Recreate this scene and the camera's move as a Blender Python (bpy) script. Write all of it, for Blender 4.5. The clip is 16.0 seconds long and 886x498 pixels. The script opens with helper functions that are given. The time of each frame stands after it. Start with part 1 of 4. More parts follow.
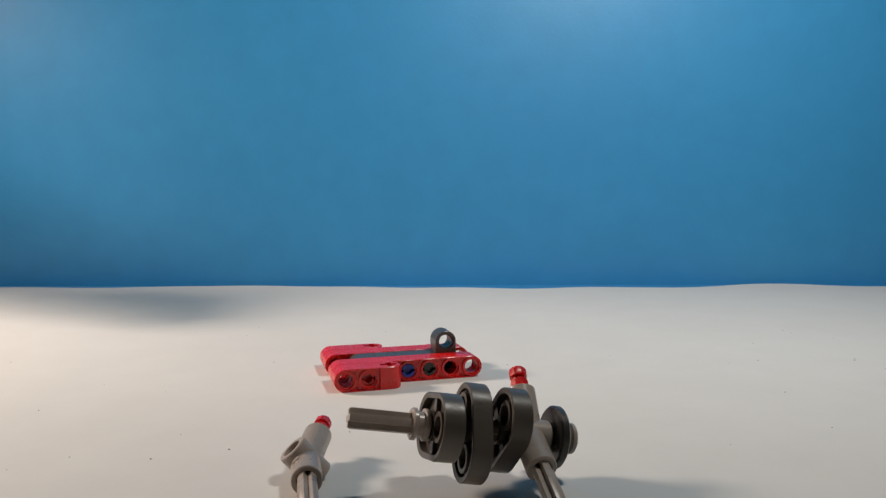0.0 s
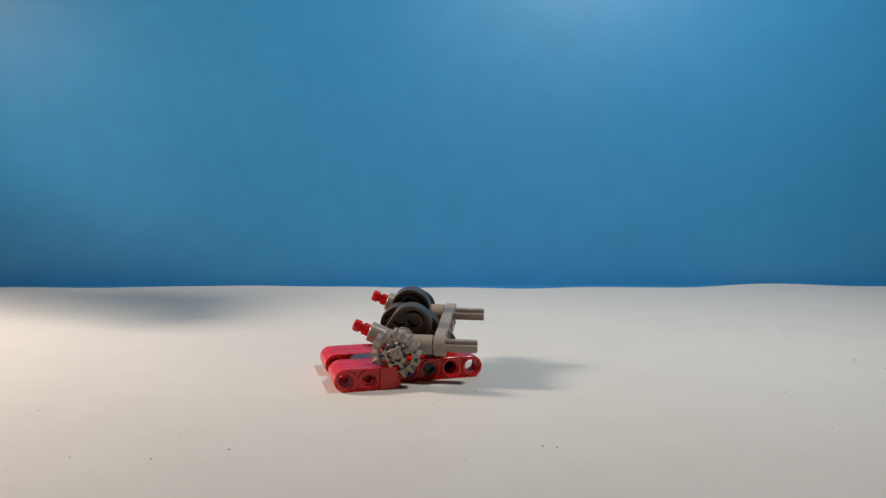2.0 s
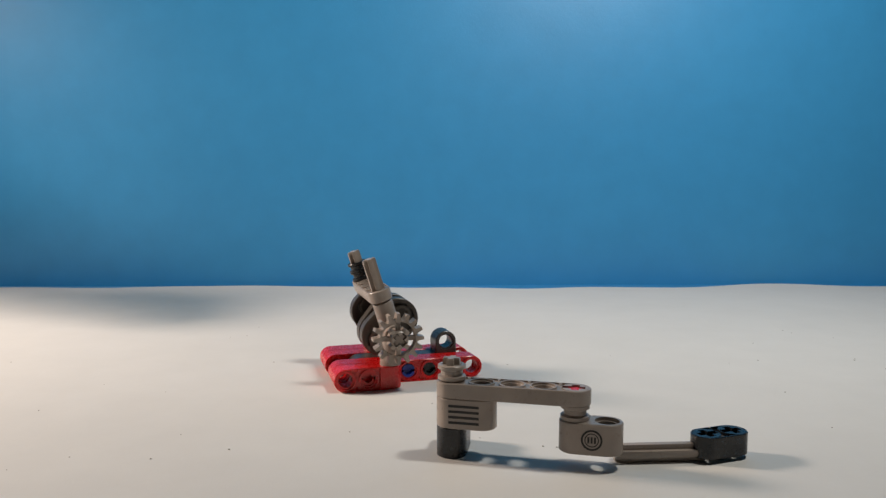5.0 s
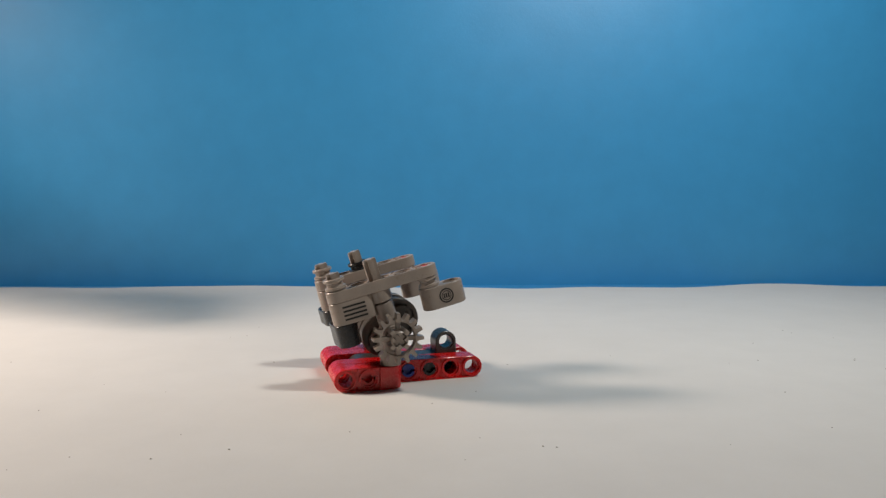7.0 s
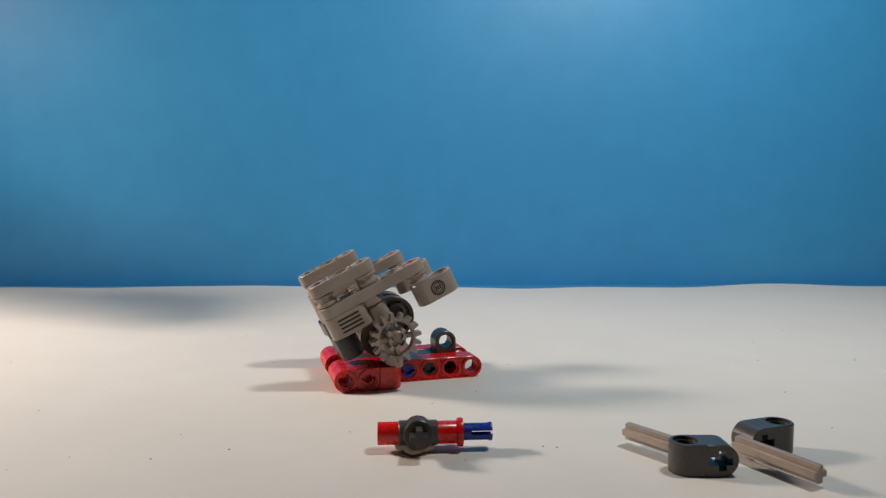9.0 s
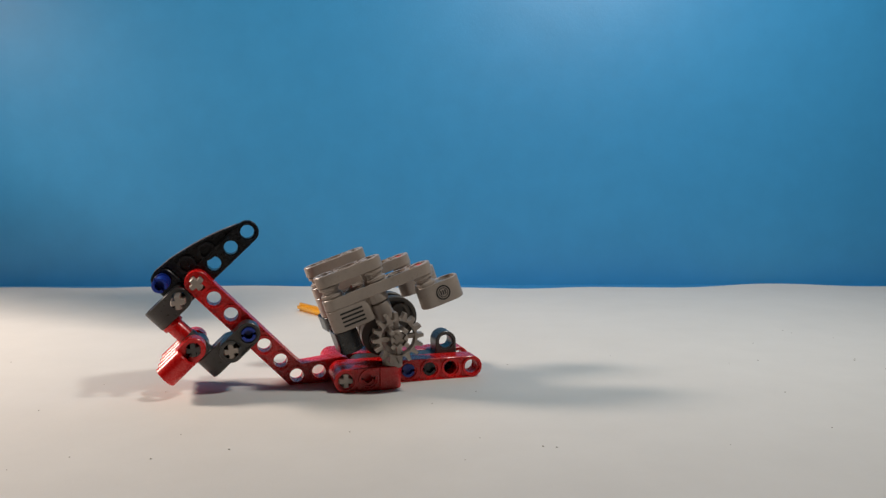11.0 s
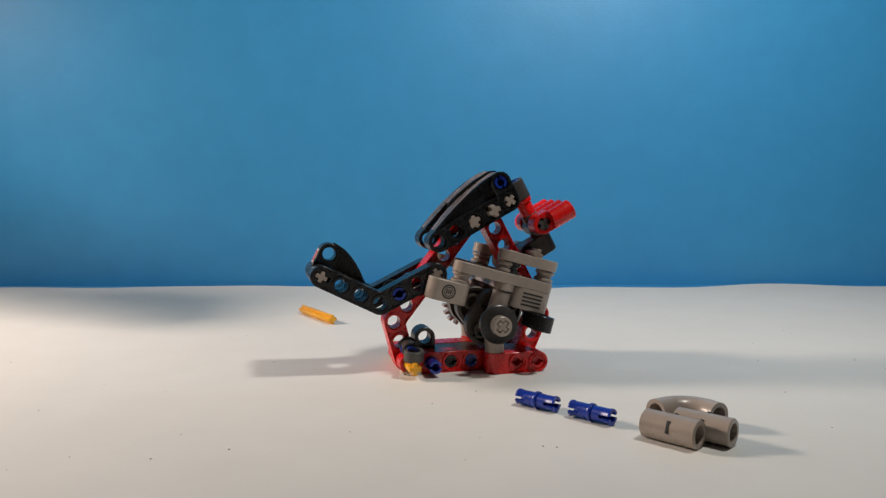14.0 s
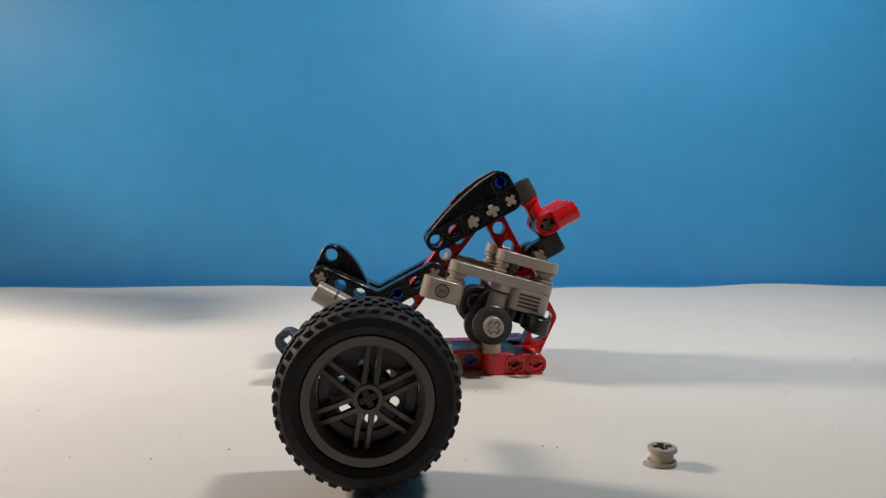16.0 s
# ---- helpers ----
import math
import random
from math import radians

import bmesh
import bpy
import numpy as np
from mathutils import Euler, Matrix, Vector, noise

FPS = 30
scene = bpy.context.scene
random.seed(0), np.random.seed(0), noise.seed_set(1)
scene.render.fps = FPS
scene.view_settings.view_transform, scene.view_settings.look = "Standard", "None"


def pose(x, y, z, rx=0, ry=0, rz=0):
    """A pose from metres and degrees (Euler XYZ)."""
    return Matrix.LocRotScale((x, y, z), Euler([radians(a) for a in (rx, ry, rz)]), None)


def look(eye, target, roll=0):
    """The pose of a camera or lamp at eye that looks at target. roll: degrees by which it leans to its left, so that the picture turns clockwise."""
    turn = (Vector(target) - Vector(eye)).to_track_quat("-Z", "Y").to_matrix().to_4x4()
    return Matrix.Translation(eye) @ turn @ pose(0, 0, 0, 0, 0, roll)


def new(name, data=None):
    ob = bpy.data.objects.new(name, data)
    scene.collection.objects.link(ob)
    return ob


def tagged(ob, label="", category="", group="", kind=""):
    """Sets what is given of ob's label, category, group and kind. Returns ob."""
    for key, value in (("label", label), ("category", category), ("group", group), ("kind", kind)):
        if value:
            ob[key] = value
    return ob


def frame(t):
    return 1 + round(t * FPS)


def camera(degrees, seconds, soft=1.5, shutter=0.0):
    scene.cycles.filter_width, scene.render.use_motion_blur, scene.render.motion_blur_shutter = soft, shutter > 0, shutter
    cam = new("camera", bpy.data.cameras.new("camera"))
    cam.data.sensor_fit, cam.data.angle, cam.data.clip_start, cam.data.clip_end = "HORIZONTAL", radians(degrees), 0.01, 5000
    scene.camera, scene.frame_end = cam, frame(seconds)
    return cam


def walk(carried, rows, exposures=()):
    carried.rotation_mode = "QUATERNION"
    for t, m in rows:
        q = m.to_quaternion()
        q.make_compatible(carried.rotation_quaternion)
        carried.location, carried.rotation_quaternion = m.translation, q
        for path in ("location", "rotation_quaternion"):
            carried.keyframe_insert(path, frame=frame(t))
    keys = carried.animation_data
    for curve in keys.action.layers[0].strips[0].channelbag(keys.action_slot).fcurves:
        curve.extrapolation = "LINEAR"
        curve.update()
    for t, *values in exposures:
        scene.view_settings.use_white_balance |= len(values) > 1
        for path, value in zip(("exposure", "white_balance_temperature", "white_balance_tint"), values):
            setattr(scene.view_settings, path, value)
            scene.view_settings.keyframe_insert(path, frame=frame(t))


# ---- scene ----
M = 0.008  # one building module, 8 mm

# ---- camera: stands still before the table ----
cam = camera(61.65, 16.0, soft=1.35)
EYE = pose(0, 0, 8.837 * M, 90 - math.degrees(0.085), 0, 0)
walk(cam, [(0.0, EYE), (16.0, EYE)], [(0.0, -0.04), (9.0, 0.0), (13.0, 0.0), (15.5, 0.04), (16.0, 0.13)])

# ---- light: two desk lamps beside the table, a dim room ----
world = bpy.data.worlds.new("room_dark")
world.use_nodes = True
world.node_tree.nodes["Background"].inputs[0].default_value = (0.8, 0.9, 1.0, 1)
world.node_tree.nodes["Background"].inputs[1].default_value = 0.05
scene.world = world
scene.view_settings.exposure = 0.0


def lamp(name, kind, place, target, watts, size, colour, spread=None):
    data = bpy.data.lights.new(name, kind)
    data.energy, data.color = watts, colour
    if kind == "AREA":
        data.shape, data.size = "DISK", size
        if spread:
            data.spread = radians(spread)
    elif kind == "SPOT":
        data.shadow_soft_size, data.spot_size, data.spot_blend = size, radians(spread), 0.35
    else:
        data.shadow_soft_size = size
    ob = new(name, data)
    ob.matrix_world = look(place, target)
    return ob


lamp("desk_lamp_light", "AREA", (-0.49, 0.35, 0.28), (-0.08, 0.26, 0.0), 1.20, 0.10, (1.0, 0.82, 0.69), 122)
lamp("desk_lamp_light", "AREA", (0.165, 0.21, 0.395), (0.12, 0.53, 0.185), 1.28, 0.06, (1.0, 0.965, 0.89))


# ---- materials ----
def nodes(name):
    m = bpy.data.materials.new(name)
    m.use_nodes = True
    t = m.node_tree
    return m, t, t.nodes["Principled BSDF"]


def noise_node(t, scale, detail=4.0, rough=0.6):
    c = t.nodes.new("ShaderNodeTexCoord")
    n = t.nodes.new("ShaderNodeTexNoise")
    n.inputs["Scale"].default_value, n.inputs["Detail"].default_value, n.inputs["Roughness"].default_value = scale, detail, rough
    t.links.new(c.outputs["Object"], n.inputs["Vector"])
    return n


def ramp(t, src, a, b, lo=0.3, hi=0.7):
    r = t.nodes.new("ShaderNodeMapRange")
    r.inputs["From Min"].default_value, r.inputs["From Max"].default_value = lo, hi
    r.inputs["To Min"].default_value, r.inputs["To Max"].default_value = a, b
    t.links.new(src, r.inputs["Value"])
    return r.outputs["Result"]


def blend(t, fac, a, b):
    x = t.nodes.new("ShaderNodeMix")
    x.data_type = "RGBA"
    t.links.new(fac, x.inputs["Factor"])
    x.inputs["A"].default_value, x.inputs["B"].default_value = (*a, 1), (*b, 1)
    return x.outputs["Result"]


def bump(t, bsdf, height, strength, dist):
    b = t.nodes.new("ShaderNodeBump")
    b.inputs["Strength"].default_value, b.inputs["Distance"].default_value = strength, dist
    t.links.new(height, b.inputs["Height"])
    t.links.new(b.outputs["Normal"], bsdf.inputs["Normal"])


def plastic(name, colour, rough=0.3, spread=0.12):
    """Moulded plastic: slight tone drift, fine scuffs in the gloss, a faint moulding ripple."""
    m, t, b = nodes(name)
    big, fine = noise_node(t, 90, 3), noise_node(t, 900, 5, 0.7)
    lo, hi = [c * (1 - spread) for c in colour], [min(1, c * (1 + spread)) for c in colour]
    t.links.new(blend(t, ramp(t, big.outputs["Fac"], 0, 1), lo, hi), b.inputs["Base Color"])
    t.links.new(ramp(t, fine.outputs["Fac"], rough - 0.07, rough + 0.12), b.inputs["Roughness"])
    b.inputs["IOR"].default_value = 1.52
    bump(t, b, fine.outputs["Fac"], 0.12, 0.0001)
    return m


RED = plastic("red_plastic", (0.68, 0.010, 0.010), 0.24)
LIGHT_GREY = plastic("light_grey_plastic", (0.36, 0.303, 0.262), 0.30)
DARK_GREY = plastic("dark_grey_plastic", (0.062, 0.058, 0.054), 0.3)
BLACK = plastic("black_plastic", (0.010, 0.011, 0.013), 0.27)
BLUE = plastic("blue_plastic", (0.008, 0.035, 0.32), 0.28)
YELLOW = plastic("yellow_plastic", (0.80, 0.38, 0.012), 0.3)
RIM_GREY = plastic("rim_grey_plastic", (0.145, 0.132, 0.12), 0.34)
CAM_GREY = plastic("dark_cam_plastic", (0.078, 0.065, 0.054), 0.36)
DISC_GREY = plastic("dark_disc_plastic", (0.036, 0.034, 0.033), 0.3)
RUBBER = plastic("black_rubber", (0.011, 0.010, 0.010), 0.68)
STRIPE = plastic("pale_print", (0.55, 0.42, 0.40), 0.5)
INK_AND_SHADE = plastic("black_print_and_slot_shade", (0.012, 0.012, 0.012), 0.5)
PUTTY = plastic("cream_putty", (0.66, 0.57, 0.44), 0.6)


def paper(name, lo, hi, fleck, rough, grain):
    m, t, b = nodes(name)
    big, mid, fine = noise_node(t, 3.5, 3), noise_node(t, 45, 4), noise_node(t, grain, 5, 0.7)
    base = blend(t, ramp(t, big.outputs["Fac"], 0, 1), lo, hi)
    mul = t.nodes.new("ShaderNodeMix")
    mul.data_type, mul.blend_type = "RGBA", "MULTIPLY"
    mul.inputs["Factor"].default_value = 1.0
    t.links.new(base, mul.inputs["A"])
    t.links.new(ramp(t, mid.outputs["Fac"], 1 - fleck, 1.0), mul.inputs["B"])
    t.links.new(mul.outputs["Result"], b.inputs["Base Color"])
    t.links.new(ramp(t, fine.outputs["Fac"], rough - 0.08, rough + 0.08), b.inputs["Roughness"])
    bump(t, b, fine.outputs["Fac"], 0.25, 0.0003)
    return m


WHITE_PAPER = paper("white_table_paper", (0.70, 0.69, 0.66), (0.76, 0.75, 0.72), 0.04, 0.65, 700)
BLUE_PAPER = paper("blue_backdrop_paper", (0.039, 0.285, 0.597), (0.045, 0.31, 0.637), 0.07, 0.42, 500)
CASTER_GREY = plastic("grey_caster_paint", (0.12, 0.12, 0.12), 0.4)
PLASTER = paper("grey_wall_plaster", (0.42, 0.40, 0.38), (0.48, 0.46, 0.44), 0.05, 0.8, 120)
WOOD = paper("brown_wood", (0.16, 0.09, 0.05), (0.24, 0.14, 0.08), 0.3, 0.5, 60)
CEILING_PAINT = paper("white_ceiling_paint", (0.7, 0.7, 0.68), (0.75, 0.75, 0.73), 0.04, 0.8, 120)
SPECK = plastic("dark_dust", (0.30, 0.27, 0.24), 0.8)
# ---- mesh tools; lengths in modules ----
TAU = 2 * math.pi


def link_mesh(name, verts, faces, material, parent=None, label="", smooth=35, at=None, scale=M):
    """One mesh object. Parts are children of parent; at: their pose in it, in modules."""
    me = bpy.data.meshes.new(name)
    me.from_pydata([(x * scale, y * scale, z * scale) for x, y, z in verts], [], faces)
    bm = bmesh.new()
    bm.from_mesh(me)
    bmesh.ops.remove_doubles(bm, verts=bm.verts, dist=1e-6)
    bmesh.ops.recalc_face_normals(bm, faces=bm.faces)
    for e in bm.edges:
        e.smooth = len(e.link_faces) == 2 and e.calc_face_angle(3.2) < radians(smooth)
    for f in bm.faces:
        f.smooth = True
    bm.to_mesh(me)
    bm.free()
    me.materials.append(material)
    ob = new(name, me)
    if parent:
        ob.parent = parent
    if at is not None:
        ob.matrix_basis = metric(at)
    if label:
        ob["label"] = label
    return ob


def metric(m):
    """A pose whose shift is in modules, in metres."""
    m = m.copy()
    m.translation = m.translation * M
    return m


def thing(name, label, category, group=""):
    return tagged(new(name), label, category, group)


class Shape:
    """Collects vertices and faces of one mesh."""

    def __init__(self):
        self.v, self.f = [], []

    def add(self, verts, faces, m=None):
        o = len(self.v)
        self.v += [tuple(m @ Vector(p)) for p in verts] if m else [tuple(p) for p in verts]
        self.f += [tuple(i + o for i in f) for f in faces]
        return self

    def rings(self, rings, m=None, closed=True, caps=(False, False)):
        """Skin between loops of equal length."""
        n = len(rings[0])
        verts = [p for r in rings for p in r]
        faces = [(k * n + i, k * n + (i + 1) % n, (k + 1) * n + (i + 1) % n, (k + 1) * n + i)
                 for k in range(len(rings) - 1) for i in range(n if closed else n - 1)]
        if caps[0]:
            faces.append(tuple(range(n)))
        if caps[1]:
            faces.append(tuple((len(rings) - 1) * n + i for i in range(n)))
        return self.add(verts, faces, m)

    def lathe(self, profile, m=None, n=28, closed=False):
        """Profile of (radius, z) turned round z."""
        p = list(profile) + ([profile[0]] if closed else [])
        return self.rings([[(r * math.cos(TAU * i / n), r * math.sin(TAU * i / n), z) for i in range(n)] for r, z in p], m)

    def prism(self, outline, z0, z1, m=None, bevel=0.0):
        """Outline extruded along z with both ends closed."""
        def inset(k):
            if not k:
                return outline
            cx, cy = sum(p[0] for p in outline) / len(outline), sum(p[1] for p in outline) / len(outline)
            return [(cx + (x - cx) * (1 - k / max(0.05, math.hypot(x - cx, y - cy))), cy + (y - cy) * (1 - k / max(0.05, math.hypot(x - cx, y - cy)))) for x, y in outline]
        if bevel:
            lv = [(inset(bevel), z0), (outline, z0 + bevel), (outline, z1 - bevel), (inset(bevel), z1)]
        else:
            lv = [(outline, z0), (outline, z1)]
        return self.rings([[(x, y, z) for x, y in o] for o, z in lv], m, True, (True, True))

    def box(self, x0, x1, y0, y1, z0, z1, m=None, bevel=0.03):
        b = bevel
        o = [(x0 + b, y0), (x1 - b, y0), (x1, y0 + b), (x1, y1 - b), (x1 - b, y1), (x0 + b, y1), (x0, y1 - b), (x0, y0 + b)]
        return self.prism(o, z0, z1, m, b)

    def part(self, name, material, parent=None, label="", smooth=35, at=None):
        return link_mesh(name, self.v, self.f, material, parent, label, smooth, at)


def cross_r(a, half=0.122, reach=0.312):
    c, s = abs(math.cos(a)) + 1e-9, abs(math.sin(a)) + 1e-9
    return max(min(reach / c, half / s), min(half / c, reach / s))


def cross_angles(half=0.122, reach=0.312):
    w = math.atan2(half, reach)
    return sorted(k * TAU / 4 + d for k in range(4) for d in (-w, w, TAU / 8))


def cross_outline(half=0.1, reach=0.3):
    return [(cross_r(a, half, reach) * math.cos(a), cross_r(a, half, reach) * math.sin(a)) for a in cross_angles(half, reach)]


def cell(sh, x, y, arms, h, bore, recess, m=None):
    """One hole of a beam with the plastic round it. arms: directions (radians) in which the beam goes on; h: half thickness;
    bore: 'o' a round hole, '+' a cross hole, '' none."""
    angles = set()
    for k in range(24):
        angles.add(round(k * TAU / 24, 5))
    for a in arms:
        for k in range(8):
            angles.add(round((a + k * TAU / 8) % TAU, 5))
    if bore == "+":
        turn = arms[0] if arms else 0.0
        angles |= {round((a + turn) % TAU, 5) for a in cross_angles()}
        if arms:
            w = math.atan2(0.125, 0.41)
            angles |= {round((turn + d) % TAU, 5) for d in (-w, w)}
    angles = sorted(angles)
    angles = [a for i, a in enumerate(angles) if i == 0 or a - angles[i - 1] > 0.004]

    def edge(a, half):
        r, cut = half, False
        for d in arms:
            c, s = math.cos(a - d), abs(math.sin(a - d)) + 1e-9
            if c > 1e-6:
                q = min(0.5 / c, half / s)
                if q >= r - 1e-6:
                    r, cut = max(q, r), 0.5 / c < half / s - 1e-4
        return r, cut

    rings = []
    cols = []
    for a in angles:
        out, cut = edge(a, 0.5)
        rim, rcut = edge(a, 0.445)
        rim = min(rim, out)
        rb = 0.305
        if bore == "+":
            rb = cross_r(a - turn)
            c, q = math.cos(a - turn), abs(math.sin(a - turn)) + 1e-9
            if arms and c > 0.5:
                rb = max(rb, min(0.41 / c, 0.125 / q))
        if bore == "o" and h > 0.3:
            prof = [(rb, 0), (rb, h - 0.11), (0.385, h - 0.11), (0.385, h)]
        elif bore == "o":
            prof = [(rb, 0), (rb, h - 0.07), (0.385, h - 0.07), (0.385, h)]
        else:
            prof = [(rb, 0), (rb, h)]
        if recess:
            boss = min(0.435, rim)
            prof += [(boss, h), (boss, h - recess), (max(rim, boss), h - recess)]
            if not rcut:
                prof += [(max(rim, boss), h), (out - 0.025, h), (out, h - 0.025), (out, 0)]
            else:
                prof += [(out, h - recess)] * 3 + [(out, h - recess)]
        else:
            if not cut:
                prof += [(out - 0.035, h), (out, h - 0.035), (out, 0)]
            else:
                prof += [(out, h), (out, h), (out, h)]
        cols.append((a, prof, cut))
    n = max(len(p) for _, p, _ in cols)
    for sgn in (1, -1):
        loops = []
        for k in range(n):
            loops.append([(x + p[min(k, len(p) - 1)][0] * math.cos(a), y + p[min(k, len(p) - 1)][0] * math.sin(a), sgn * p[min(k, len(p) - 1)][1]) for a, p, _ in cols])
        # faces, leaving out the slivers that have no area
        cnt = len(cols)
        verts = [p for r in loops for p in r]
        faces = []
        for k in range(n - 1):
            for i in range(cnt):
                j = (i + 1) % cnt
                q = [k * cnt + i, k * cnt + j, (k + 1) * cnt + j, (k + 1) * cnt + i]
                pts = []
                for w in q:
                    if not any((Vector(verts[w]) - Vector(verts[u])).length < 1e-5 for u in pts):
                        pts.append(w)
                if len(pts) >= 3:
                    faces.append(tuple(pts))
        sh.add(verts, faces, m)


def beam_shape(path, bores, thick=1.0, recess=0.1):
    """path: hole centres (x, y), one module apart; bores: a letter for each hole. The beam lies in the xy plane."""
    sh = Shape()
    for i, (x, y) in enumerate(path):
        arms = []
        for j in (i - 1, i + 1):
            if 0 <= j < len(path):
                arms.append(math.atan2(path[j][1] - y, path[j][0] - x) % TAU)
        cell(sh, x, y, arms, thick / 2, bores[i], recess if thick > 0.6 else 0.06)
    return sh


def straight(n):
    return [(i - (n - 1) / 2, 0) for i in range(n)]


def beam(path, bores, material, label, thick=1.0, name="beam", category="toy beam", group=""):
    ob = beam_shape(path, bores, thick).part(name, material)
    return tagged(ob, label, category, group)


def axle_outline(half, reach):
    pts = []
    w = math.asin(half / reach)
    for k in range(4):
        for d, r in ((-w, reach), (0.0, reach * 1.01), (w, reach), (TAU / 8, half * 1.414)):
            a = k * TAU / 4 + d
            pts.append((r * math.cos(a), r * math.sin(a)))
    return pts


def axle(length, material, label, group=""):
    """Lies along x, centred."""
    sh = Shape()
    o = axle_outline(0.112, 0.298)
    small = axle_outline(0.09, 0.26)
    h = length / 2
    sh.rings([[(z, x, y) for x, y in oo] for z, oo in ((-h, small), (-h + 0.06, o), (h - 0.06, o), (h, small))], None, True, (True, True))
    return tagged(sh.part("cross_axle", material), label, "toy axle", group)


def bush_shape(length, hub=0.36, flange=0.46):
    sh = Shape()
    n = 24
    ang = sorted({round(k * TAU / n, 5) for k in range(n)} | {round(a % TAU, 5) for a in cross_angles()})
    h = length / 2
    if length > 0.7:
        prof = [(flange - 0.03, -h), (flange, -h + 0.03), (flange, -h + 0.2), (hub, -h + 0.25), (hub, h - 0.25), (flange, h - 0.2), (flange, h - 0.03), (flange - 0.03, h)]
    else:
        prof = [(flange - 0.03, -h), (flange, -h + 0.03), (flange, -h + 0.13), (hub, -h + 0.18), (hub, h - 0.18), (flange, h - 0.13), (flange, h - 0.03), (flange - 0.03, h)]
    rings = [[(cross_r(a) * math.cos(a), cross_r(a) * math.sin(a), -h) for a in ang]]
    rings += [[(r * math.cos(a), r * math.sin(a), z) for a in ang] for r, z in prof]
    rings += [[(cross_r(a) * math.cos(a), cross_r(a) * math.sin(a), h) for a in ang]]
    rings.append(rings[0])
    sh.rings(rings)
    return sh


def bush(length, material, label, group=""):
    """Its bore runs along z."""
    return tagged(bush_shape(length).part("axle_bush", material), label, "toy bush", group)


def pin(left, right, material, label, axle_end=False, group=""):
    """A slotted pin along x with a collar at x = 0; axle_end: the right half is a cross axle."""
    ob = thing("connector_pin", label, "toy pin", group)
    sh = Shape()
    turn = pose(0, 0, 0, 0, 90, 0)
    sh.lathe([(0.0, -0.07), (0.335, -0.07), (0.345, -0.05), (0.345, 0.05), (0.335, 0.07), (0.0, 0.07)], turn)
    sh.part("collar", material, ob)
    for side, size in ((-1, left), (1, right)):
        if size <= 0:
            continue
        sh = Shape()
        if axle_end and side == 1:
            o = cross_outline(0.098, 0.29)
            sh.rings([[(z, x, y) for x, y in oo] for z, oo in ((0.05, o), (size - 0.05, o), (size, cross_outline(0.07, 0.24)))], None, True, (True, True))
        else:
            sh.lathe([(0.0, 0.05), (0.285, 0.05), (0.285, size * 0.5)], turn if side == 1 else pose(0, 0, 0, 0, -90, 0), 20)
            for half in (0, 1):
                loops = []
                arc = [radians(14 + 152 * k / 8) + half * math.pi for k in range(9)]
                for r, z in ((0.285, size * 0.5), (0.285, size - 0.14), (0.31, size - 0.1), (0.31, size - 0.02), (0.3, size), (0.19, size), (0.19, size * 0.5)):
                    loops.append([(side * z, r * math.cos(a), r * math.sin(a)) for a in arc])
                sh.rings(loops, None, False)
                sh.add([lp[0] for lp in loops] + [lp[-1] for lp in loops], [tuple(range(len(loops))), tuple(range(len(loops), 2 * len(loops)))])
            sh.lathe([(0.19, size * 0.5), (0.0, size * 0.5)], turn if side == 1 else pose(0, 0, 0, 0, -90, 0), 20)
        sh.part("axle_end" if axle_end and side == 1 else "pin_end", material, ob)
    return ob


def tube_x(sh, x0, x1, r=0.46, bore=0.31, m=None, n=24):
    """A tube along x."""
    prof = [(bore, x0), (r - 0.03, x0), (r, x0 + 0.03), (r, x1 - 0.03), (r - 0.03, x1), (bore, x1)]
    t = pose(0, 0, 0, 0, 90, 0)
    sh.lathe(prof, (m @ t) if m else t, n, True)
# ---- the table and the room round it ----
def structure(ob, label, name_category):
    return tagged(ob, label, name_category, kind="structure")


def table_paper():
    """A white sheet over the table, its far edge slightly wavy."""
    sh = Shape()
    nx = 240
    xs = [-0.85 + 1.7 * i / nx for i in range(nx + 1)]

    edge = ((-0.85, 0.507), (-0.31, 0.508), (-0.23, 0.508), (-0.135, 0.523), (-0.072, 0.514), (-0.01, 0.509), (0.045, 0.503), (0.105, 0.514), (0.16, 0.511), (0.225, 0.529), (0.30, 0.515), (0.85, 0.52))

    def far(x):
        for (x0, y0), (x1, y1) in zip(edge, edge[1:]):
            if x <= x1:
                k = (x - x0) / (x1 - x0)
                return y0 + (y1 - y0) * k * k * (3 - 2 * k) + 0.0007 * math.sin(x * 83)
        return edge[-1][1]

    def lift(x):
        return 0.0005 + 0.0003 * math.sin(x * 23 + 1.3) + 0.0002 * math.sin(x * 57)

    rows = [[(x, -0.75, 0.0) for x in xs], [(x, 0.40, 0.0) for x in xs], [(x, 0.46, lift(x) * 0.3) for x in xs], [(x, far(x), lift(x)) for x in xs]]
    rows += [[(x, y, z - 0.0012) for x, y, z in r] for r in reversed(rows)]
    sh.rings(rows, None, False)
    ob = link_mesh("table_paper", sh.v, sh.f, WHITE_PAPER, scale=1.0)
    return structure(ob, "white paper sheet covering the table, edge slightly wavy", "paper sheet")


def slab(name, x0, x1, y0, y1, z0, z1, material, label, cat):
    sh = Shape().box(x0, x1, y0, y1, z0, z1, None, 0.004)
    return structure(link_mesh(name, sh.v, sh.f, material, scale=1.0), label, cat)


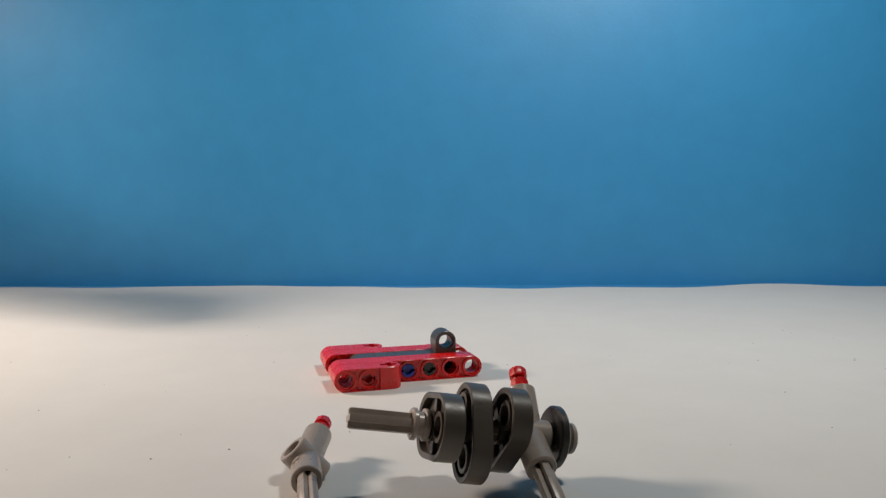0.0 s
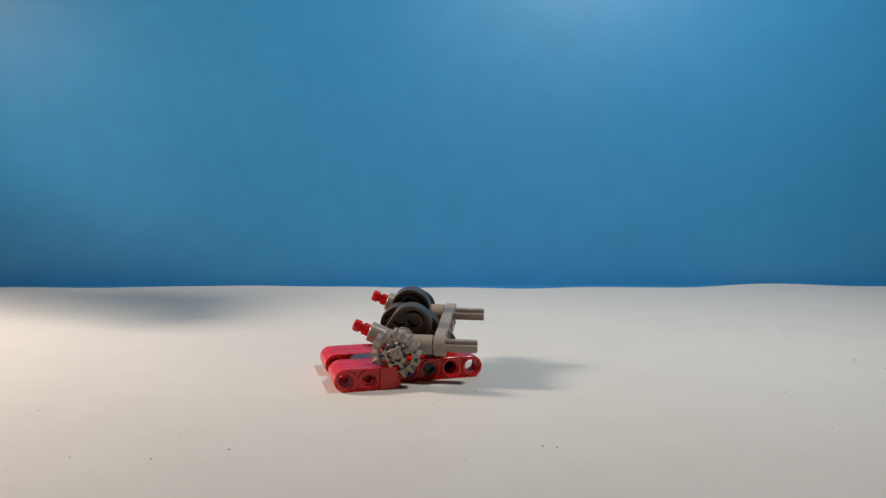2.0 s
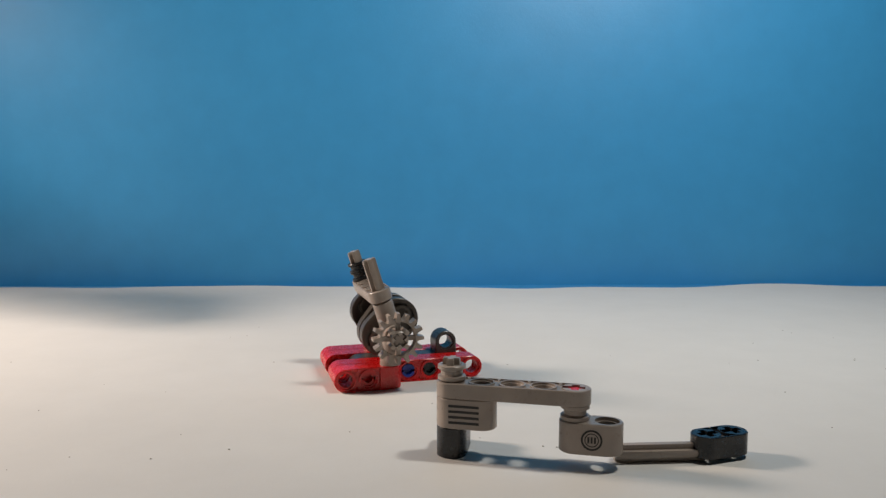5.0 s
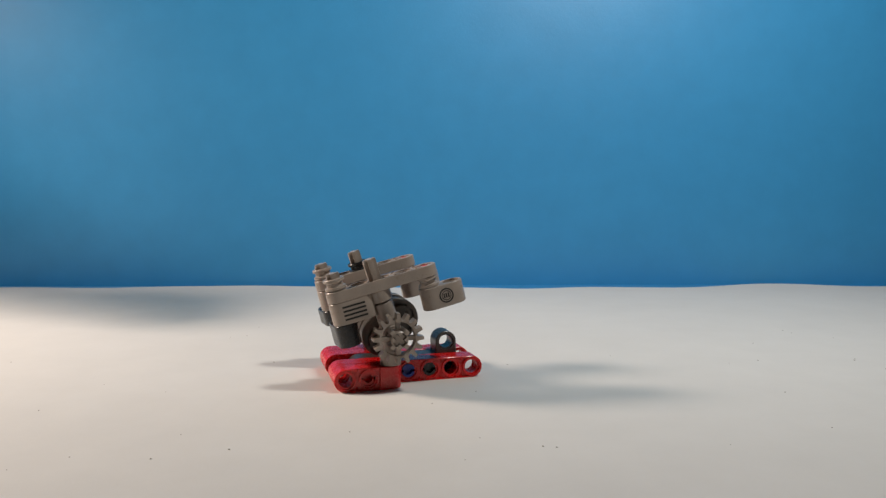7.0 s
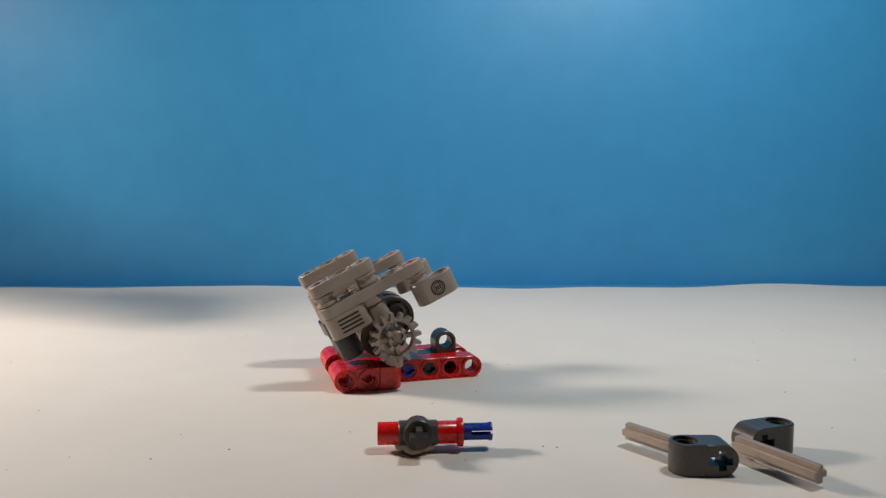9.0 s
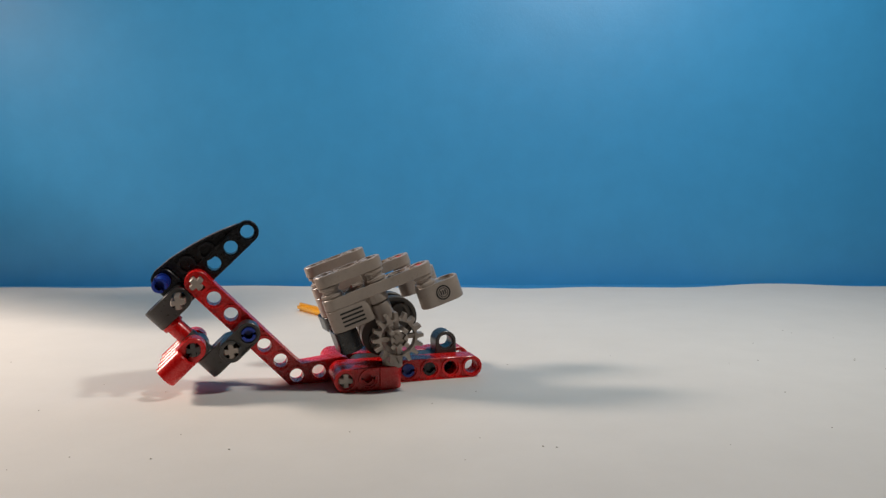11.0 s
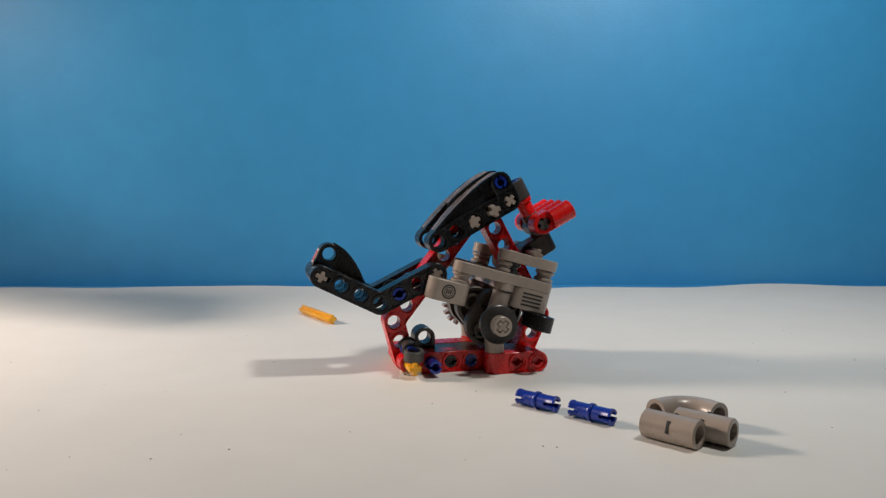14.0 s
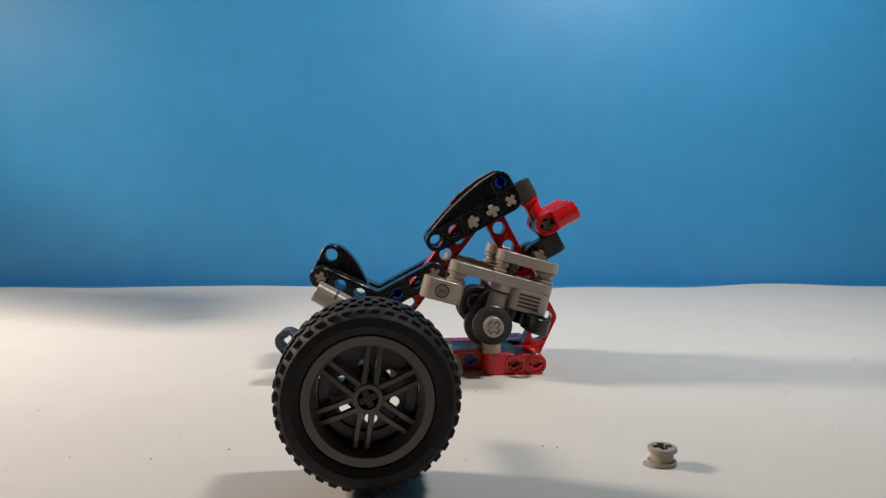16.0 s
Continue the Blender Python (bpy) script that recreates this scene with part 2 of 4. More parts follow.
table_paper()
table = slab("table", -0.86, 0.86, -0.76, 0.56, -0.04, -0.0016, WOOD, "brown wooden table under a white paper sheet", "table")
for lx in (-0.8, 0.74):
    for ly in (-0.7, 0.44):
        leg = Shape().box(lx, lx + 0.06, ly, ly + 0.06, -0.75, -0.041, None, 0.006)
        link_mesh("leg", leg.v, leg.f, WOOD, table, scale=1.0)


def backdrop():
    sh = Shape()
    n = 60
    xs = [-0.9 + 1.8 * i / n for i in range(n + 1)]
    def y(x, z):
        return 0.533 + 0.003 * math.sin(x * 5 + 0.5) + 0.002 * math.sin(x * 11 + z * 6)
    zs = [-0.0014, 0.1, 0.2, 0.32, 0.45, 0.6, 0.75]
    # its foot is folded forward under the white sheet
    rows = [[(x, 0.50, -0.00135) for x in xs]] + [[(x, y(x, z), z) for x in xs] for z in zs]
    rows += [[(x, y(x, z) + 0.002, z) for x in xs] for z in reversed(zs)] + [[(x, 0.50, -0.0015) for x in xs]]
    sh.rings(rows, None, False)
    return structure(link_mesh("backdrop", sh.v, sh.f, BLUE_PAPER, scale=1.0), "upright sheet of matt blue backdrop paper behind the table", "backdrop")


backdrop()


def desk_lamp():
    """An unseen prop added near the table's far corner to shadow the back left: a foot, a post and a slanting arm; the
    arm hangs over the paper.
    """
    ob = thing("desk_lamp", "unseen grey prop with a slanting arm, added to cast a shadow", "lamp")
    arm = Shape()
    tip, root = Vector((-0.235, 0.376, 0.090)), Vector((-0.60, 0.49, 0.235))
    way = (root - tip).normalized()
    flat = Vector((0, 0, 1)).cross(way).normalized()
    up = way.cross(flat)
    rings = []
    for k, (w, h) in ((0.0, (0.012, 0.004)), (0.03, (0.020, 0.006)), (0.35, (0.022, 0.006)), (0.6, (0.015, 0.006)), (1.0, (0.010, 0.006))):
        c = tip.lerp(root, k)
        rings.append([tuple(c + flat * (w * math.cos(TAU * i / 12)) + up * (h * math.sin(TAU * i / 12))) for i in range(12)])
    arm.rings(rings, None, True, (True, True))
    link_mesh("arm", arm.v, arm.f, CASTER_GREY, ob, scale=1.0)
    # plate added out of view on the arm, to darken the backdrop's lower left
    shade = Shape()
    lean = Vector((0, 0.73, 0.68))
    rings = []
    for k, w in ((0.06, 0.012), (0.12, 0.034), (0.26, 0.034), (0.36, 0.012)):
        c = tip.lerp(root, k)
        n = way.cross(lean).normalized() * 0.002
        rings.append([tuple(c - n), tuple(c + n), tuple(c + lean * w + n), tuple(c + lean * w - n)])
    shade.rings(rings, None, True, (True, True))
    link_mesh("shade", shade.v, shade.f, CASTER_GREY, ob, scale=1.0)
    post = Shape().lathe([(0.0, 0.0), (0.008, 0.0), (0.008, 0.245), (0.005, 0.25), (0.0, 0.25)], pose(-0.60, 0.49, 0.014), 16)
    link_mesh("post", post.v, post.f, CASTER_GREY, ob, scale=1.0)
    foot = Shape().lathe([(0.0, 0.0), (0.06, 0.0), (0.064, 0.004), (0.06, 0.012), (0.02, 0.018), (0.0, 0.018)], pose(-0.60, 0.49, 0.001), 32)
    link_mesh("foot", foot.v, foot.f, CASTER_GREY, ob, scale=1.0)
    return ob


desk_lamp()
slab("floor", -2.2, 2.2, -2.5, 2.0, -0.80, -0.75, WOOD, "plain brown wooden room floor", "floor")
slab("ceiling", -2.2, 2.2, -2.5, 2.0, 1.70, 1.75, CEILING_PAINT, "plain white painted ceiling", "ceiling")
slab("wall_north", -2.2, 2.2, 2.0, 2.1, -0.75, 1.70, PLASTER, "plain grey plastered wall", "wall")
slab("wall_south", -2.2, 2.2, -2.6, -2.5, -0.75, 1.70, PLASTER, "plain grey plastered wall", "wall")
slab("wall_west", -2.3, -2.2, -2.5, 2.0, -0.75, 1.70, PLASTER, "plain grey plastered wall", "wall")
slab("wall_east", 2.2, 2.3, -2.5, 2.0, -0.75, 1.70, PLASTER, "plain grey plastered wall", "wall")

# ---- where things stand, time by time ----
FRAMES = {}   # frame of a built-up group: rows of (seconds, pose in metres)
MOVES = []    # (thing, rows of (seconds, frame, pose in modules))
PARKED = [0]


def held(rows, t):
    now = rows[0][1]
    for s, m in rows:
        if s <= t + 1e-6:
            now = m
    return now


def group_frame(name, *rows):
    """rows: (seconds, parent frame or '', pose in modules); follows its parent's moves."""
    out = []
    for i, (t, parent, m) in enumerate(rows):
        end = rows[i + 1][0] if i + 1 < len(rows) else 99
        if parent:
            out.append((t, held(FRAMES[parent], t) @ metric(m)))
            out += [(s, pm @ metric(m)) for s, pm in FRAMES[parent] if t + 1e-6 < s < end - 1e-6]
        else:
            out.append((t, metric(m)))
    FRAMES[name] = out


def put(ob, *rows):
    """rows: (seconds, frame name or '', pose in modules); before the first the thing waits on the table behind the camera."""
    MOVES.append((ob, rows))
    return ob


def lowest(ob, m):
    low = 1e9
    for o in (ob, *ob.children_recursive):
        if o.type == "MESH":
            k = m
            chain = []
            while o is not ob and o is not None:
                chain.append(o)
                o = o.parent
            for c in reversed(chain):
                k = k @ c.matrix_basis
            src = chain[0] if chain else ob
            low = min(low, min((k @ v.co).z for v in src.data.vertices))
    return low


def key(ob, rows):
    """Keys a thing that stands still, is set anew between two pictures, and stands still again."""
    keys = []
    for t, f, m in rows:
        if f:
            keys.append((t, held(FRAMES[f], t) @ metric(m)))
        else:
            keys.append((t, metric(m)))
    # where its group moves on
    full = []
    for i, (t, f, m) in enumerate(rows):
        full.append(keys[i])
        end = rows[i + 1][0] if i + 1 < len(rows) else 99
        if f:
            full += [(s, fm @ metric(m)) for s, fm in FRAMES[f] if t + 1e-6 < s < end - 1e-6]
    if full[0][0] > 0:
        k = PARKED[0]
        PARKED[0] += 1
        m = full[0][1].copy()
        m.translation = (-0.6 + 0.1 * (k % 13), -0.16 - 0.09 * (k // 13), 0)
        m.translation.z = -lowest(ob, m) + 0.0002
        full.insert(0, (0.0, m))
    out = [(full[0][0], full[0][1])]
    for (t0, a), (t1, b) in zip(full, full[1:]):
        angle = math.degrees(a.to_quaternion().rotation_difference(b.to_quaternion()).angle)
        angle = min(angle, 360 - angle)
        steps = 1 + int(angle // 80)
        start = t1 - (steps + (1 if steps < 3 else 0)) / FPS
        if start > out[-1][0] + 0.5 / FPS:
            out.append((start, a))
        for k in range(1, steps + 1):
            w = k / steps
            q = a.to_quaternion().slerp(b.to_quaternion(), w)
            out.append((start + k / FPS, Matrix.LocRotScale(a.translation.lerp(b.translation, w), q, None)))
    if out[-1][0] < 16.0:
        out.append((16.0, out[-1][1]))
    walk(ob, out)


def motions():
    for ob, rows in MOVES:
        key(ob, rows)
# ---- the red base ----
UP = (90, 0, 0)   # a beam stood on its edge, holes along y
ACROSS = (90, 0, 0)   # turns a bore along z into y

group_frame("base",
            (0.0, "", pose(-1.97, 34.386, 0, 0, 0, 16.3)),
            (13.4, "", pose(-1.2, 34.6, 0, 0, 0, -32)),
            (13.5, "", pose(1.11, 38.22, 0, 0, 0, -145.9)),
            (13.6, "", pose(1.0, 36.9, 0, 0, 0, -158)),
            (13.7, "", pose(0.99, 36.41, 0, 0, 0, -165.2)),
            (14.6, "", pose(0.95, 35.95, 0, 0, 0, -167.9)),
            (15.2, "", pose(1.20, 36.5, 0, 0, 0, -176.2)))


def plane(x, z, y=0.0, turn=0.0):
    """A beam stood on its edge at (x, z) in the upright plane y, turned in that plane, anticlockwise seen from the side y < 0."""
    return pose(x, y, z, *UP) @ pose(0, 0, 0, 0, 0, turn)


def end_block(label):
    """A round hole, a cross hole, and a cross hole turned a quarter, in one three-module piece along x, holes along z."""
    sh = Shape()
    cell(sh, -1, 0, [0.0], 0.5, "o", 0.1)
    cell(sh, 0, 0, [0.0, math.pi], 0.5, "o", 0.1)
    cell(sh, 1, 0, [math.pi], 0.5, "+", 0, pose(0, 0, 0, 90, 0, 0))
    return tagged(sh.part("connector_block", RED), label, "toy connector", "connector blocks of the base")


for side in (-1, 1):
    b = beam(straight(7), "ooooooo", RED, "glossy red straight seven-hole toy beam lying on white paper", group="long beams of the base")
    put(b, (0, "base", plane(0, 0.5, side)))
    e = end_block("red three-module connector block with a crosswise end hole")
    put(e, (0, "base", plane(-2, 0.5, 2 * side)))
    put(pin(0.8, 0.8, RED, "red pin seen in a beam's round hole", group="pins of the base"), (0, "base", pose(-2, 1.5 * side, 0.5, 0, 0, 90)))
    put(pin(0.43, 0.43, BLUE, "bright blue slotted pin sitting in a red beam", group="pins of the base"),
        (0, "base", pose(0, 1.02 * side, 0.5, 0, 0, 90)))
    put(pin(0.4, 0.4, BLACK, "black slotted pin sitting in a red beam", group="pins of the base"), (0, "base", pose(1, 1.0 * side, 0.5, 0, 0, 90)))
put(beam(straight(5), "ooooo", DARK_GREY, "dark grey straight beam between two red beams"), (0, "base", plane(0, 0.48)))


def eye_block(label, material=DARK_GREY):
    """A two-module block: cross bore below along x, round eye above along y."""
    sh = Shape()
    cell(sh, 0, 1, [-math.pi / 2], 0.5, "o", 0)
    cell(sh, 0, 0, [math.pi / 2], 0.5, "+", 0)
    return tagged(sh.part("eye_connector", material), label, "toy connector", "eye connectors")


put(pin(1.4, 1.3, BLUE, "bright blue pin standing out of the red beam"), (0, "base", pose(2, 1.15, 0.5, 0, 0, 90)), (15.2, "base", pose(2, 2.35, 0.5, 0, 0, 90)))
put(eye_block("dark grey eye connector standing up between red beams"), (0, "base", plane(2.05, 0.52)))
# ---- crank assembly: axle along y, red ends down, posts up and leaning 22.5 degrees ----
group_frame("crank",
            (0.0, "", pose(0.60, 21.02, 1.82, 11.0, 156.1, -70.8)),
            (1.1, "", pose(0.1, 22.4, 1.8, 8, 151, -73)),
            (1.3, "", pose(-0.9, 24.6, 1.7, 4, 141, -78)),
            (1.4, "", pose(-1.11, 26.06, 1.58, 1.5, 141.1, -80.6)),
            (1.6, "", pose(-1.11, 26.2, 1.40, 1.5, 132, -80.6)),
            (1.8, "", pose(-1.2, 29.0, 1.8, -8, 112, -70)),
            (1.9, "", pose(-1.4, 31.5, 2.0, -18, 113, -50)),
            (2.0, "", pose(-1.67, 34.90, 2.13, -26.2, 115.4, -31.3)),
            (2.1, "base", pose(-0.75, 0, 2.3, 0, 60, 0)),
            (2.2, "base", pose(-0.85, 0, 2.36, 0, 5, 0)),
            (7.7, "base", pose(-0.95, 0, 2.38, 0, -5, 0)),
            (10.0, "base", pose(-0.87, 0, 2.4, 0, 0, 0)),
            (13.0, "base", pose(-1.22, 0, 2.38, 0, 3, 0)),
            (13.4, "base", pose(-0.88, 0, 2.45, 0, 4, 0)))
LEAN = pose(0, 0, 0, 0, -22.5, 0)


def putty(radius, height, seed, label):
    """A pressed, uneven lump."""
    sh, n = Shape(), 26
    prof = ((0.05, 0.0), (0.8, 0.0), (0.97, 0.18), (1.0, 0.45), (0.86, 0.72), (0.55, 0.9), (0.22, 1.0), (0.02, 0.98))
    rings = []
    for k, (r, z) in enumerate(prof):
        loop = []
        for i in range(n):
            a = TAU * i / n
            bulge = 1 + 0.38 * noise.noise((1.3 * math.cos(a) + seed, 1.3 * math.sin(a), 0.3 * k)) + 0.14 * noise.noise((4 * math.cos(a), 4 * math.sin(a) + seed, 0.9 * k))
            lift = height * z * (1 + 0.45 * noise.noise((2 * math.cos(a) * r + seed, 2 * math.sin(a) * r, 3.0)))
            loop.append((radius * r * bulge * math.cos(a), radius * r * bulge * math.sin(a), 0.01 + lift))
        rings.append(loop)
    sh.rings(rings, None, True, (True, True))
    return tagged(sh.part("putty_lump", PUTTY, None, "", 60), label, "putty")


def crank_support(label):
    """A bent tube, 157.5 degrees, with a bore across its bend."""
    sh = Shape()
    arm = [(0.3, 1.5), (0.42, 1.5), (0.45, 1.47), (0.45, 0.0), (0.3, 0.0)]
    sh.lathe(arm, LEAN, 24, True)
    sh.lathe(arm, pose(0, 0, 0, 180, 0, 0), 24, True)
    tube_x(sh, -0.62, 0.62, 0.47, 0.3, pose(0, 0, 0, 0, 0, 90))
    sh.box(-0.12, 0.12, -0.47, 0.47, 0.55, 0.8, LEAN, 0.02)
    return tagged(sh.part("crank_support", LIGHT_GREY), label, "toy connector", "crank supports")


def gear(n=16, ro=1.1, label="light grey sixteen-tooth gear wheel with open spokes"):
    ob = thing("gear_wheel", label, "toy gear")
    sh = Shape()
    outline = []
    for k in range(n):
        for d, r in ((-0.40, 0.82), (-0.27, 0.88), (-0.15, ro), (0.15, ro), (0.27, 0.88), (0.40, 0.82)):
            a = TAU * (k + d) / n
            outline.append((r * math.cos(a), r * math.sin(a)))
    inner = [(0.74 * math.cos(math.atan2(y, x)), 0.74 * math.sin(math.atan2(y, x))) for x, y in outline]
    rings = [[(x, y, z) for x, y in o] for o, z in ((inner, -0.22), (outline, -0.25), (outline, 0.25), (inner, 0.22))]
    rings.append(rings[0])
    sh.rings(rings).part("tooth_rim", LIGHT_GREY, ob, "", 25)
    bush_shape(0.94, 0.36, 0.37).part("hub", LIGHT_GREY, ob)
    for k in range(4):
        Shape().box(0.34, 0.79, -0.10, 0.10, -0.12, 0.12, pose(0, 0, 0, 0, 0, 45 + 90 * k)).part("spoke", LIGHT_GREY, ob)
        Shape().box(0.33, 0.52, -0.10, 0.10, -0.46, 0.46, pose(0, 0, 0, 0, 0, 90 * k)).part("claw", LIGHT_GREY, ob)
    return ob


def oval(r, k=28):
    pts = []
    for i in range(k):
        a = TAU * (i + 0.5) / k
        pts.append((r * math.cos(a), r * math.sin(a) + math.copysign(0.5, math.sin(a))))
    return pts


def cam_disc(label):
    """An oval cam ring with a web of bores inside."""
    ob = thing("cam_disc", label, "toy cam", "cams on the crank axle")
    sh = Shape()
    rings = [[(x, y, z) for x, y in oval(r)] for r, z in ((0.78, -0.28), (0.92, -0.31), (0.95, -0.28), (0.95, 0.28), (0.92, 0.31), (0.78, 0.28))]
    rings.append(rings[0])
    sh.rings(rings).part("rim", CAM_GREY, ob)
    web = Shape()
    for yy in (-0.75, 0.0, 0.75):
        web.lathe([(0.3, -0.3), (0.43, -0.3), (0.43, 0.3), (0.3, 0.3)], pose(0, yy, 0), 20, True)
    web.box(-0.82, -0.38, -0.14, 0.14, -0.2, 0.2).box(0.38, 0.82, -0.14, 0.14, -0.2, 0.2)
    web.box(-0.12, 0.12, 1.1, 1.34, -0.2, 0.2).box(-0.12, 0.12, -1.34, -1.1, -0.2, 0.2)
    web.prism(oval(0.82), -0.07, 0.07)
    web.part("web", CAM_GREY, ob)
    return ob


def pulley_disc(label):
    ob = thing("pulley_disc", label, "toy pulley")
    Shape().lathe([(0.3, -0.14), (0.86, -0.14), (0.92, -0.09), (0.92, 0.09), (0.88, 0.13), (0.80, 0.10), (0.3, 0.10)], None, 40, True).part("disc", DISC_GREY, ob)
    return ob


def notched_axle(label, group="red axles"):
    """A two-module red axle with a notch cut round each end, along x."""
    sh = Shape()
    o, small, notch = axle_outline(0.17, 0.28), axle_outline(0.14, 0.235), axle_outline(0.12, 0.205)
    steps = ((-0.9, small), (-0.86, o), (-0.62, o), (-0.60, notch), (-0.48, notch), (-0.46, o), (0.46, o), (0.48, notch), (0.60, notch), (0.62, o), (0.84, o), (0.92, small))
    sh.rings([[(z, x, y) for x, y in oo] for z, oo in steps], None, True, (True, True))
    return tagged(sh.part("notched_axle", RED), label, "toy axle", group)


put(axle(6.85, LIGHT_GREY, "light grey cross axle through the crank"), (0, "crank", pose(0, 0.02, 0, 0, 0, 90)), (2.2, "crank", pose(0, 0.02, 0, 0, 0, 90) @ pose(0, 0, 0, 40, 0, 0)))
OFF = pose(-4.16, 21.85, 0.5, 71.8, 142.3, -16.9)
for y in (-2, 2):
    late = y < 0
    for ob, m in ((crank_support("light grey bent tube support with a bore across"), pose(0, y, 0)),
                  (axle(3.2, LIGHT_GREY, "light grey cross axle used as a slanting post", "posts"), LEAN @ pose(0, y, 1.88, 0, 90, 0)),
                  (notched_axle("short red notched axle stuck in a grey tube"), pose(0, y, -1.35, 0, 90, 0))):
        if late:
            near = pose(0, -y, 0) @ m
            put(ob, (0, "", OFF @ near), (0.1, "", pose(-3.7, 22.2, 0.9, 8, 120, -75) @ near), (0.2, "crank", m))
        else:
            put(ob, (0, "crank", pose(0, 0, 0, 0, -22, 0) @ m), (1.4, "crank", m))
put(gear(),
    (0.4, "", pose(-12.8, 21.7, 1.1, 90, 0, 10)), (0.5, "", pose(-11.72, 21.4, 1.1, 90, 35, 20)), (0.6, "", pose(-9.55, 21.4, 1.1, 90, 70, 12)),
    (0.7, "", pose(-7.55, 21.4, 1.1, 90, 110, -5)), (0.8, "", pose(-5.2, 21.7, 1.1, 90, 150, -15)), (0.9, "", pose(-4.95, 21.7, 1.1, 90, 160, -50)),
    (1.0, "", pose(-3.5, 21.0, 1.1, 90, 170, -88)), (1.1, "crank", pose(0, -3.05, 0, *ACROSS)), (2.2, "crank", pose(0, -3.05, 0, *ACROSS) @ pose(0, 0, 0, 0, 0, -40)))
for y, turn, later in ((-0.75, 80, -40), (0.25, 8, -33), (1.25, 115, 40)):
    put(cam_disc("dark grey oval cam disc on a grey axle"), (0, "crank", pose(0, y, 0, *ACROSS) @ pose(0, 0, 0, 0, 0, turn) @ pose(0, 0.1, 0)),
        (2.2, "crank", pose(0, y, 0, *ACROSS) @ pose(0, 0, 0, 0, 0, later) @ pose(0, 0.15, 0)))
put(pulley_disc("flat dark grey pulley disc on the crank axle"), (0, "crank", pose(0, 2.85, 0, -90, 0, 0)))
put(bush(0.5, LIGHT_GREY, "light grey half bush on an axle end"), (0, "crank", pose(0, 3.2, 0, *ACROSS)), (2.2, "crank", pose(0, 3.2, 0, *ACROSS) @ pose(0, 0, 0, 0, 0, -40)))
put(bush(0.5, LIGHT_GREY, "light grey half bush between support and cam"), (0, "crank", pose(0, -1.35, 0, *ACROSS)))
# the thin beam that is slid over both posts
rung = beam(straight(5), "+ooo+", LIGHT_GREY, "thin light grey five-hole beam across two posts", 0.5)
SIDE = pose(0, 0, 0, 0, 0, 90)
put(rung, (1.4, "", pose(-0.65, 21.2, 0.5, 90, 0, 9)), (1.5, "", pose(-0.73, 22.05, 0.5, 90, 0, 13.5)), (1.6, "crank", LEAN @ pose(0, 0, 2.7) @ SIDE),
    (1.7, "crank", LEAN @ pose(0, 0, 1.82) @ SIDE))

put(putty(0.95, 0.34, 3.7, "flat lump of cream putty under the crank"),
    (1.1, "", pose(0.2, 22.0, 0, 0, 0, 10)), (1.3, "", pose(-0.35, 26.6, 0, 0, 0, 10)), (2.0, "", pose(0.5, -24.0, 0, 0, 0, 10)))

# small bushes and black rings that go onto the far parts of the engine
SMALL = "small grey bushes"


def sleeve_bush(length, label):
    """A short tube with a lip at each end, round bore along z."""
    h = length / 2
    prof = [(0.22, -h), (0.36, -h), (0.38, -h + 0.03), (0.38, -h + 0.12), (0.33, -h + 0.15), (0.33, h - 0.15), (0.38, h - 0.12), (0.38, h - 0.03), (0.36, h), (0.22, h)]
    return tagged(Shape().lathe(prof, None, 22, True).part("small_bush", LIGHT_GREY), label, "toy bush", SMALL)


put(sleeve_bush(1.05, "light grey tubular bush lying on the paper"), (2.4, "", pose(-2.4, 28.5, 0.38, 0, 90, 0) @ pose(0, 0, 0, 50, 0, 0)), (2.8, "crank", pose(0, 0.8, 0, *ACROSS)))
put(sleeve_bush(0.5, "light grey half bush lying on the paper"), (2.4, "", pose(-0.43, 28.9, 0.38, 90, 0, 25)), (2.8, "crank", pose(0.2, 0.6, -0.2, *ACROSS)))
put(sleeve_bush(0.5, "light grey half bush lying on the paper"), (2.5, "", pose(0.88, 29.2, 0.38, 90, 0, -12)), (2.8, "crank", pose(0.2, 1.2, -0.2, *ACROSS)))
RINGS = "black half bushes"
for first, x, y, last, m in ((2.6, 1.75, 28.9, 2.8, LEAN @ pose(0, 2, 2.3)), (2.6, 3.2, 28.7, 2.9, LEAN @ pose(0, 2, 2.7)), (2.7, 4.55, 28.6, 3.0, pose(0, 0.75, 0, *ACROSS))):
    put(bush(0.5, BLACK, "small black half bush, glossy plastic", RINGS), (first, "", pose(x, y, 0.25)), (last, "crank", m))
# ---- the two engine halves: upright axle at the origin, thin beam along x ----
# the halves on the posts: seconds, x, z, tilt; the joint is loose
HALF = ((6.9, -2.69, 1.96, -14), (7.7, -2.55, 1.50, -26), (10.0, -2.63, 1.72, -19.3), (13.0, -2.96, 1.72, -17), (13.4, -2.72, 1.85, -15.2))
group_frame("half_near",
            (3.1, "", pose(0.55, 26.0, 0, 0, 0, -4)), (3.5, "", pose(1.17, 25.5, 0, 0, 0, 8)), (3.6, "", pose(0.25, 24.5, 0, 0, 0, -10)),
            (3.8, "", pose(0.29, 23.91, 0, 0, 0, -13.8)),
            (6.8, "", pose(-3.6, 24.6, 0, 0, 0, -4)), *[(t, "base", pose(x, -2, z, 0, a, 0)) for t, x, z, a in HALF])
group_frame("half_far",
            (4.4, "", pose(7.01, 23.33, 0, 0, 0, 201.8)), (6.8, "", pose(3.3, 24.2, 0, 0, 0, 184)), *[(t, "base", pose(x, 2, z, 0, a, 0)) for t, x, z, a in HALF])


